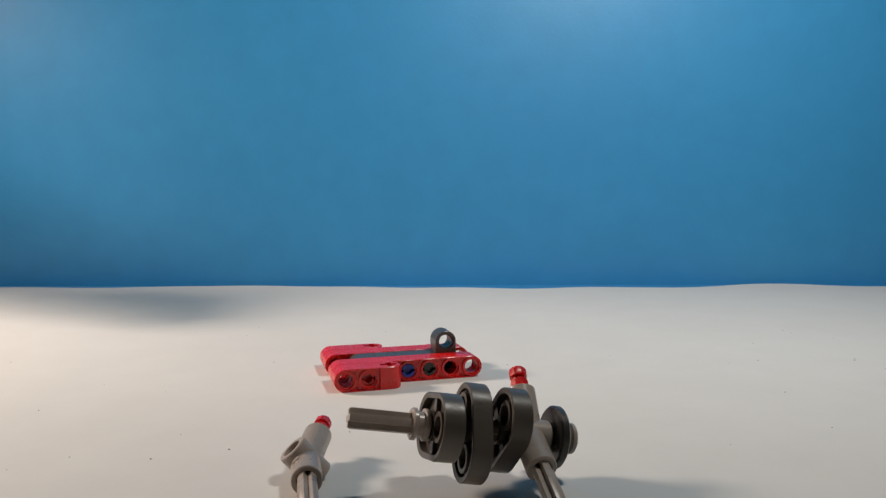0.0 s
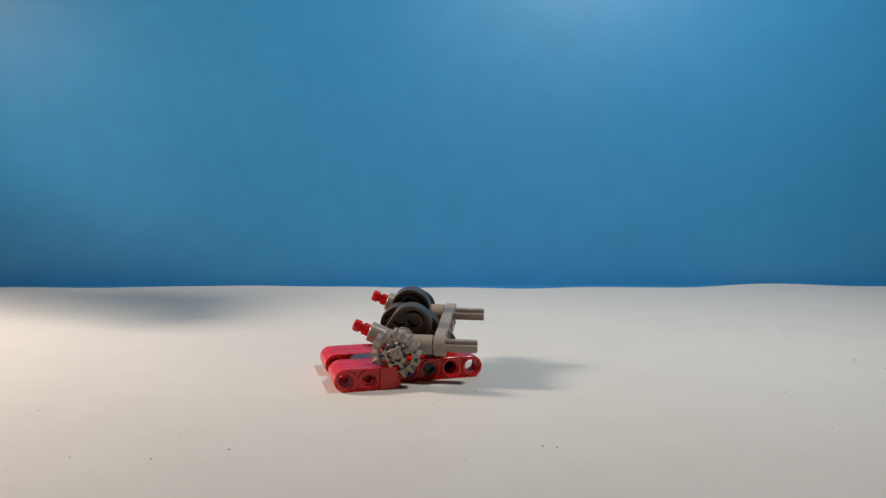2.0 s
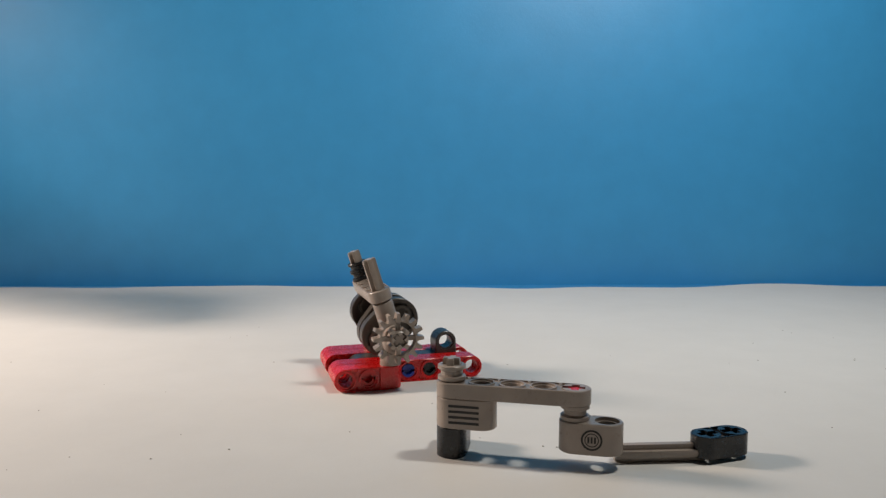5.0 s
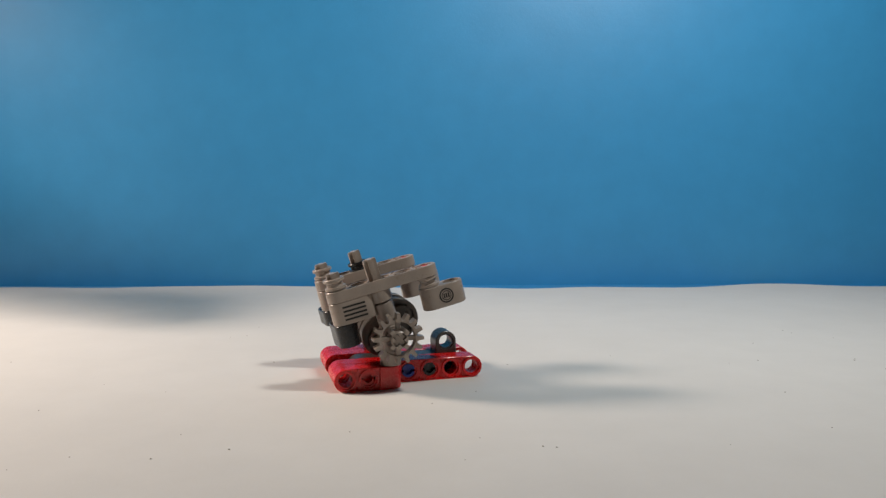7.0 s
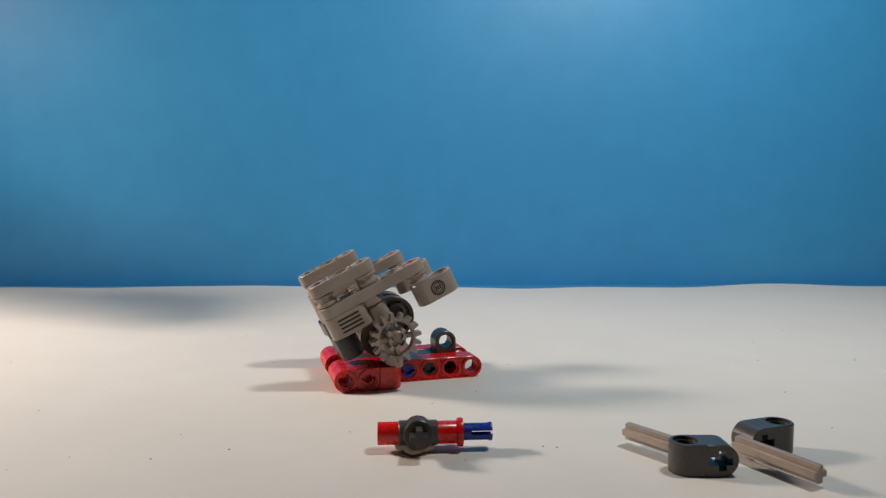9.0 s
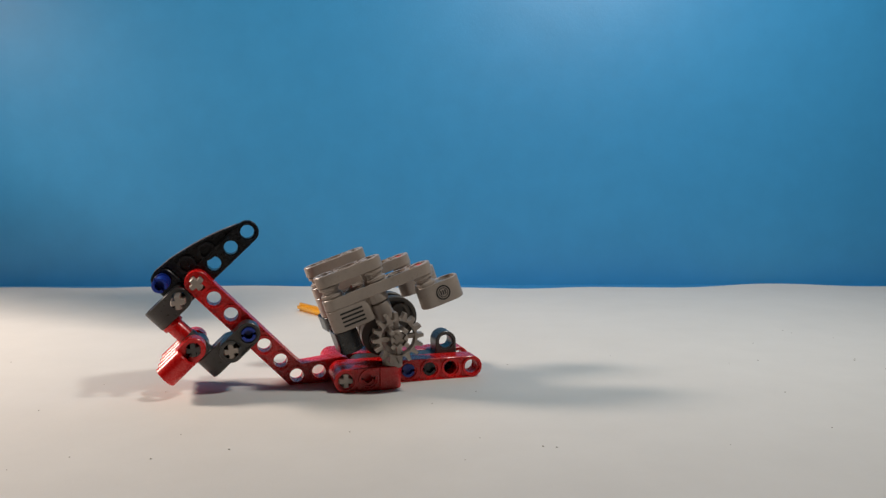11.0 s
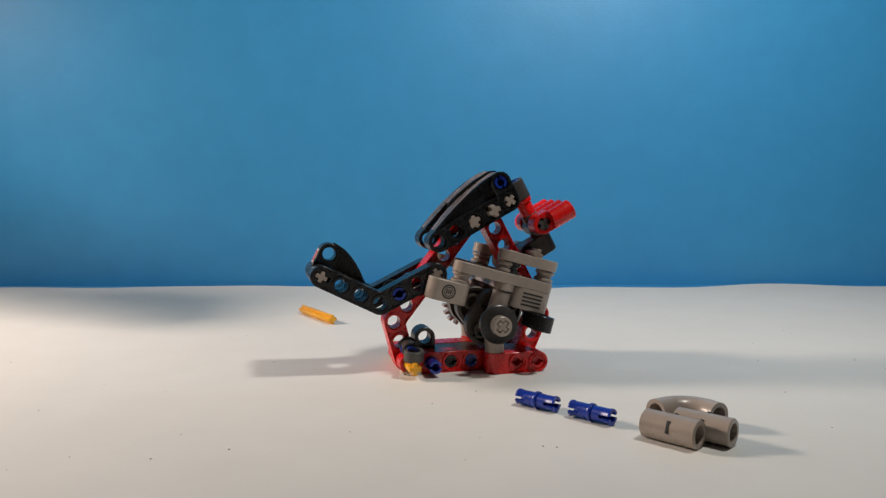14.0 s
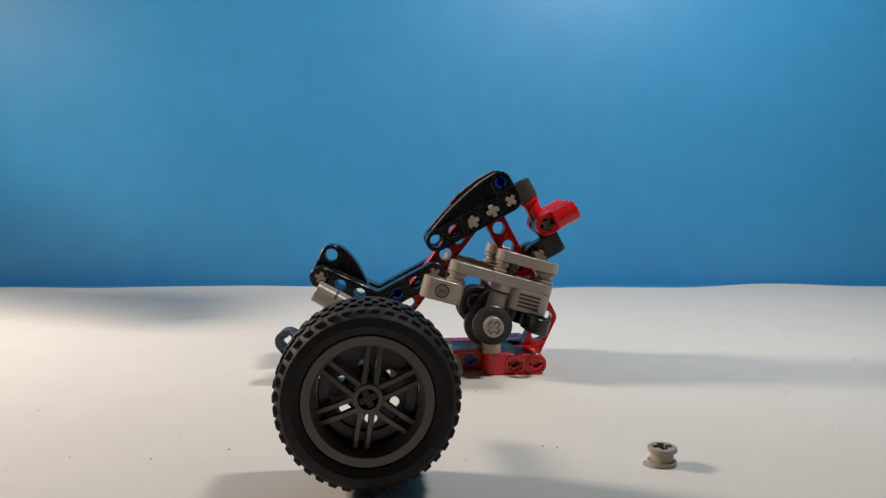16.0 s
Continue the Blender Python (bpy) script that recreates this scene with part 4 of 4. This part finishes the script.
ARM2 = pose(3, 0, 0, 0, -53.13, 0)
put(seat_panel("black curved seat fairing with holes along its edge"), (11.8, "", pose(2.6, 21.0, 0.4, 90, 75, -30)), (12.0, "seat", ARM2 @ plane(-0.03, -0.4, -2.05)), (12.2, "seat", ARM2 @ plane(0, 0, 0)))
SEAT_AXLES = "seat axles"
put(axle(3, LIGHT_GREY, "light grey cross axle through the seat beams", SEAT_AXLES), (11.4, "", pose(1.67, 26.2, 0.3, 0, 0, 9)), (11.6, "seat", pose(0, -1.2, 0, 0, 0, 90)), (12.2, "seat", pose(0, 0, 0, 0, 0, 90)))
put(axle(3, LIGHT_GREY, "light grey cross axle through the seat's end", SEAT_AXLES), (11.4, "", pose(5.0, 26.45, 0.3, 0, 0, -18)), (11.6, "seat", pose(4.8, -1.2, 2.4, 0, 0, 90) @ pose(0, 0, 0, -53.13, 0, 0)), (12.0, "seat", pose(4.8, 0.1, 2.2, 0, 0, 90) @ pose(0, 0, 0, -53.13, 0, 0)), (12.1, "seat", pose(4.8, -1.2, 2.2, 0, 0, 90) @ pose(0, 0, 0, -53.13, 0, 0)), (12.2, "seat", pose(4.8, 0, 2.4, 0, 0, 90) @ pose(0, 0, 0, -53.13, 0, 0)))
put(pin(1.45, 1.45, BLUE, "bright blue pin through the seat beams"), (11.5, "", pose(3.35, 22.1, 0.35, 0, 0, -20)), (11.6, "seat", pose(2, -1.0, 0, 0, 0, 90)), (12.2, "seat", pose(2, 0, 0, 0, 0, 90)))
put(bush(1.0, BLACK, "black full bush, glossy plastic"), (11.7, "", pose(2.1, 23.2, 0.5)), (11.8, "seat", pose(2, -1.0, 0, *ACROSS)), (12.2, "seat", pose(2, 0, 0, *ACROSS)))
put(axle(3, LIGHT_GREY, "light grey cross axle in the stern beam's tip"), (12.5, "", pose(8.5, 23.05, 0.3, 0, 0, -27)), (12.6, "stern", pose(5.6, 0, 4.8, 0, 0, 90) @ pose(0, 0, 0, -53.13, 0, 0)))
put(axle(5.2, YELLOW, "yellow cross axle through the base's end"), (12.7, "", pose(7.3, 22.6, 0.3, 0, 0, 2)), (12.8, "", pose(3.35, 28.8, 0.3, 0, 0, -24)), (12.9, "base", pose(3, -1.2, 0.5, 0, 0, 90)), (13.0, "base", pose(3, 0, 0.5, 0, 0, 90)), (15.2, "base", pose(3, 1.3, 0.5, 0, 0, 90)))

# ---- the far side, after the model is turned ----
def ring_connector(label):
    """A flat ring with its bore along z, a cross-bored sleeve out of its side along x."""
    ob = thing("ring_connector", label, "toy connector")
    Shape().lathe([(0.31, -0.25), (0.44, -0.25), (0.47, -0.22), (0.47, 0.22), (0.44, 0.25), (0.31, 0.25)], None, 28, True).part("ring", DARK_GREY, ob)
    sh = Shape()
    sh.box(0.40, 0.62, -0.22, 0.22, -0.2, 0.2, None, 0.02)
    tube_x(sh, 0.56, 1.46, 0.34, 0.2)
    sh.part("sleeve", DARK_GREY, ob)
    for x in (0.55, 1.32):
        fl = Shape()
        tube_x(fl, x, x + 0.16, 0.42, 0.2)
        fl.part("flange", DARK_GREY, ob)
    return ob


con = ring_connector("dark grey ring connector with a flanged sleeve")
put(con, (13.3, "", pose(3.95, 29.0, 0.27, 0, -6, 40)), (13.6, "", pose(3.7, 30.3, 0.27, 0, -6, 40)), (13.7, "", pose(1.9, 31.0, 0.27, 0, -6, -10)), (13.8, "base", pose(2.95, 2.05, 1.05, 0, 0, -90) @ pose(0, 0, 0, 0, -8, 0)), (15.2, "base", pose(3.45, 2.3, 1.2, 0, 0, -90) @ pose(0, 0, 0, 0, -8, 0)))
put(pin(0.95, 0.95, BLUE, "bright blue slotted pin holding the eye connector"), (13.4, "", pose(5.5, 27.8, 0.35, 0, 0, -14)), (13.6, "", pose(2.8, 30.0, 0.4, 0, 0, 20)), (13.7, "", pose(1.2, 31.2, 0.4, 0, 0, -8)), (13.8, "base", pose(3, 0.9, 1.1, 0, 0, 90)))
put(putty(0.55, 0.22, 14.8, "small flat lump of cream putty on the paper"),
    (13.5, "", pose(-4.4, 33.3, 0, 0, 0, 70)), (13.8, "", pose(-1.5, 34.5, 0, 0, 0, 0)))
# exhaust: elbow and two tubes; frame: tubes along x from the bend
group_frame("exhaust", (14.2, "", pose(3.6, 29.2, 0.5, 0, 0, -40)), (14.4, "", pose(2.6, 29.0, 0.5, 0, 0, -65)), (14.5, "", pose(1.95, 29.2, 0.5, 0, 0, -103)),
            (14.6, "base", pose(2.15, 2.75, 1.3, 0, -15, 0)), (15.2, "base", pose(2.15, 2.75, 1.35, 0, -29, 0)))


def elbow(label):
    sh = Shape()
    rings = []
    n = 20
    path = []
    for a in range(0, 91, 10):
        t = radians(a)
        path.append((Vector((1.1 - 1.1 * math.sin(t), 1.1 - 1.1 * math.cos(t), 0)), Vector((-math.cos(t), math.sin(t), 0))))
    path = [(Vector((1.66, 0, 0)), Vector((-1, 0, 0)))] + path + [(Vector((0, 1.45, 0)), Vector((0, 1, 0)))]
    for r in (0.5, 0.34):
        loop = []
        for p, d in path:
            side = d.cross(Vector((0, 0, 1)))
            loop.append([tuple(p + r * (side * math.cos(TAU * i / n) + Vector((0, 0, 1)) * math.sin(TAU * i / n))) for i in range(n)])
        rings.append(loop)
    sh.rings(rings[0] + list(reversed(rings[1])) + [rings[0][0]])
    return tagged(sh.part("pipe_elbow", LIGHT_GREY), label, "toy pipe", "exhaust pipes")


def pipe(label):
    ob = thing("pipe", label, "toy pipe", "exhaust pipes")
    sh = Shape()
    tube_x(sh, -1.0, 1.0, 0.5, 0.34)
    sh.part("tube", LIGHT_GREY, ob)
    # the tube is uncut; black bars stand in for the slots' shaded insides
    for turn in (-20, -135):
        Shape().box(0.0, 0.12, -0.507, -0.42, -0.22, 0.22, pose(0, 0, 0, turn, 0, 0), 0.01).part("slot", INK_AND_SHADE, ob, "black bar painted as a cut slot's shade")
    return ob


put(elbow("light grey quarter-bend pipe lying on the paper"), (13.9, "", pose(9.3, 27.6, 0.5, 0, 0, -150.7)), (14.2, "exhaust", pose(0, 0, 0, 0, 0, 0) @ pose(0, 0, 0, 180, 0, 0)))
put(pipe("light grey straight pipe with a cut slot"), (14.0, "", pose(7.89, 24.97, 0.5, 0, 0, -44)), (14.3, "exhaust", pose(2.7, 0, 0)))
put(pipe("light grey straight pipe with a cut slot"), (14.0, "", pose(9.08, 25.15, 0.5, 0, 0, -42)), (14.4, "exhaust", pose(4.72, 0, 0)))
put(pin(0.9, 0.9, BLUE, "bright blue slotted pin on the paper"), (13.8, "", pose(3.76, 28.9, 0.35, 0, 0, -41)), (14.2, "exhaust", pose(0, -1.0, 0, 0, 0, 90)))
put(pin(0.9, 0.9, BLUE, "bright blue slotted pin on the paper"), (13.8, "", pose(5.6, 27.3, 0.35, 0, 0, -43)), (14.2, "exhaust", pose(1.7, 0, 0)))
put(pin(0.9, 0.9, BLACK, "black slotted pin on the paper"), (14.1, "", pose(5.5, 26.2, 0.35, 0, 0, -35)), (14.4, "exhaust", pose(3.7, 0, 0)))

# ---- side beam, yellow axles ----
SIDE_PATH = [(-2 - 0.6 * k, 0.8 * k) for k in (2, 1)] + [(k, 0) for k in range(-2, 5)]
group_frame("side_beam", (14.7, "", pose(3.4, 28.2, 0.5, 0, 0, 10) @ pose(0, 0, 0, 0, 0, 180)), (14.8, "", pose(4.1, 26.6, 0.5, 0, 0, 17) @ pose(0, 0, 0, 0, 0, 180)), (14.9, "", pose(2.9, 24.6, 3.5, 0, 0, 78) @ pose(0, 0, 0, 0, 92, 0)),
            (15.0, "", pose(-2.47, 28.31, 0.5, 0, 0, 7.9)), (15.1, "", pose(-2.6, 29.2, 0.5, 0, 0, 6)), (15.2, "", pose(-3.62, 32.6, 0.55, 0, -2.4, 0.3)))
put(beam(SIDE_PATH, "+ooooooo+", DARK_GREY, "dark grey bent nine-hole toy beam"), (14.7, "side_beam", plane(0, 0)))
# this axle lies far back on the paper until it is fetched
put(axle(5, YELLOW, "yellow cross axle lying far back on the paper"), (10.8, "", pose(-8.5, 50.2, 0.3, 0, 0, -50)), (13.5, "", pose(-8.4, 49.0, 0.3, 0, 0, -57)), (14.8, "", pose(1.4, 23.6, 0.35, 0, 0, -52)), (14.9, "", pose(5.4, 24.4, 0.35, 0, 0, -3)), (15.0, "side_beam", pose(4, 1.9, 0, 0, 0, 90)))

# ---- rear axle, pulley wheel, rim and tyre ----
group_frame("rear_axle", (15.3, "", pose(3.1, 28.5, 0.3, 0, 0, -17)), (15.5, "", pose(3.47, 26.3, 1.25, 0, 18.8, -18.9)))
WHEEL_AT = pose(-2.21, 21.4, 2.84, 90, 0, 6) @ pose(0, 0, 0, 0, 0, 22)
put(axle(6.0, BLACK, "long black cross axle"), (15.3, "rear_axle", pose(0, 0, 0)), (16.0, "", WHEEL_AT @ pose(0, 0, -2.1, 0, 90, 0)))


def belt_wheel(label):
    """A grooved disc with six round holes, its bore along z."""
    ob = thing("belt_wheel", label, "toy wheel")
    Shape().lathe([(1.12, -0.25), (1.42, -0.25), (1.47, -0.2), (1.36, 0.0), (1.47, 0.2), (1.42, 0.25), (1.12, 0.25), (1.10, 0.1), (1.10, -0.1)], None, 40, True).part("groove_rim", DARK_GREY, ob)
    for k in range(6):
        # one sixth of the web, with a round hole in it
        loops = [[], []]
        for i in range(32):
            a, d = TAU * i / 32, 0.19
            while d < 1.2:
                px, py = 0.80 + d * math.cos(a), d * math.sin(a)
                if not 0.44 < math.hypot(px, py) < 1.12 or abs(math.atan2(py, px)) > radians(30):
                    break
                d += 0.01
            loops[0].append((0.80 + 0.19 * math.cos(a), 0.19 * math.sin(a)))
            loops[1].append((0.80 + d * math.cos(a), d * math.sin(a)))
        inner, outer = loops
        rings = [[(x, y, z) for x, y in lp] for lp, z in ((inner, -0.09), (outer, -0.09), (outer, 0.09), (inner, 0.09))]
        Shape().rings(rings + [rings[0]], pose(0, 0, 0, 0, 0, 60 * k)).part("web_segment", DARK_GREY, ob)
    Shape().lathe([(0.3, -0.2), (0.46, -0.2), (0.46, 0.2), (0.3, 0.2)], None, 24, True).part("hub", DARK_GREY, ob)
    return ob


OVER = (0, 90, 0)
put(belt_wheel("dark grey grooved pulley wheel with six holes"), (15.4, "", pose(5.6, 23.3, 0.26)), (15.5, "rear_axle", pose(-0.5, 0, 0, *OVER)), (16.0, "", WHEEL_AT @ pose(0, 0, 0.1, 0, 0, 14)))
put(bush(1.1, RED, "red full bush with flanges"), (15.4, "", pose(7.4, 26.2, 0.55)), (15.6, "rear_axle", pose(0.35, 0, 0, *OVER)), (16.0, "", WHEEL_AT @ pose(0, 0, -1.0)))
group_frame("wheel", (15.7, "", pose(-1.66, 24.5, 1.25)), (15.8, "", pose(-1.4, 25.0, 1.37)), (15.9, "", pose(-1.75, 22.0, 2.72, 90, 12, 9)), (16.0, "", WHEEL_AT))


def rim(label):
    ob = thing("wheel_rim", label, "toy wheel")
    Shape().lathe([(1.62, -1.2), (1.86, -1.22), (1.9, -1.15), (1.9, -0.98), (1.7, -0.9), (1.66, 0.0), (1.7, 0.9), (1.9, 0.98), (1.9, 1.15), (1.86, 1.22), (1.62, 1.2), (1.52, 0.9), (1.5, 0.0), (1.52, -0.9)], None, 48, True).part("barrel", RIM_GREY, ob)
    hub = Shape()
    hub.lathe([(0.30, -0.4), (0.42, -0.4), (0.44, 0.9), (0.42, 0.95), (0.3, 0.95)], None, 24, True)
    hub.part("hub", RIM_GREY, ob)
    for k in range(6):
        for d in (-0.17, 0.17):
            sp = Shape()
            sp.rings([[(r, d - w, z - 0.16), (r, d + w, z - 0.16), (r, d + w * 0.7, z), (r, d - w * 0.7, z)] for r, w, z in ((0.36, 0.1, 0.9), (0.9, 0.085, 0.86), (1.58, 0.1, 0.72))], pose(0, 0, 0, 0, 0, 60 * k), True, (True, True))
            sp.part("spoke", RIM_GREY, ob)
    Shape().lathe([(0.42, -0.3), (0.75, -0.3), (0.75, -0.2), (0.42, -0.2)], None, 40, True).part("hub_flange", RUBBER, ob)
    return ob


def tyre(label):
    ob = thing("rubber_tyre", label, "toy tyre")
    prof = [(1.88, -1.0), (1.92, -1.22), (2.15, -1.36), (2.40, -1.32), (2.56, -1.12), (2.62, -0.8), (2.62, 0.8), (2.56, 1.12), (2.40, 1.32), (2.15, 1.36), (1.92, 1.22), (1.88, 1.0), (1.75, 0.95), (1.72, -0.95)]
    Shape().lathe(prof, None, 72, True).part("carcass", RUBBER, ob)
    block = None
    for row, z in enumerate((-1.0, -0.5, 0.0, 0.5, 1.0)):
        for k in range(40):
            r = 2.60 if abs(z) < 0.9 else 2.52
            m = pose(0, 0, z, 0, 0, 9 * (k + 0.5 * (row % 2))) @ pose(r, 0, 0)
            if block is None:
                block = Shape().box(-0.05, 0.10, -0.13, 0.13, -0.19, 0.19, None, 0.025).part("tread_block", RUBBER, ob, "", 35, m)
            else:
                again = new("tread_block", block.data)
                again.parent, again.matrix_basis = ob, metric(m)
    return ob


put(rim("grey plastic wheel rim with six double spokes"), (15.7, "wheel", pose(0, 0, 0)))
put(tyre("black rubber tyre with knobbly tread on a grey rim"), (15.8, "wheel", pose(0, 0, 0)))
put(bush(0.58, LIGHT_GREY, "light grey half bush standing on the paper"), (16.0, "", pose(6.98, 23.0, 0.29)))

# ---- dust on the paper ----
rng = random.Random(4)
dust = Shape()
for k in range(40):
    x, y, r = rng.uniform(-24, 26), rng.uniform(21, 46), rng.uniform(0.012, 0.028)
    dust.box(x - r, x + r * rng.uniform(0.6, 1.8), y - r, y + r, 0.004, 0.02, None, 0.003)
for x, y in ((3.4, 24.6), (3.85, 24.5), (-7.2, 24.3), (3.2, 36.2), (20.9, 37.1)):
    dust.box(x - 0.03, x + 0.035, y - 0.025, y + 0.03, 0.004, 0.02, None, 0.004)
tagged(dust.part("dust_specks", SPECK), "tiny dark dust specks on white paper", "dust", kind="stuff")

motions()
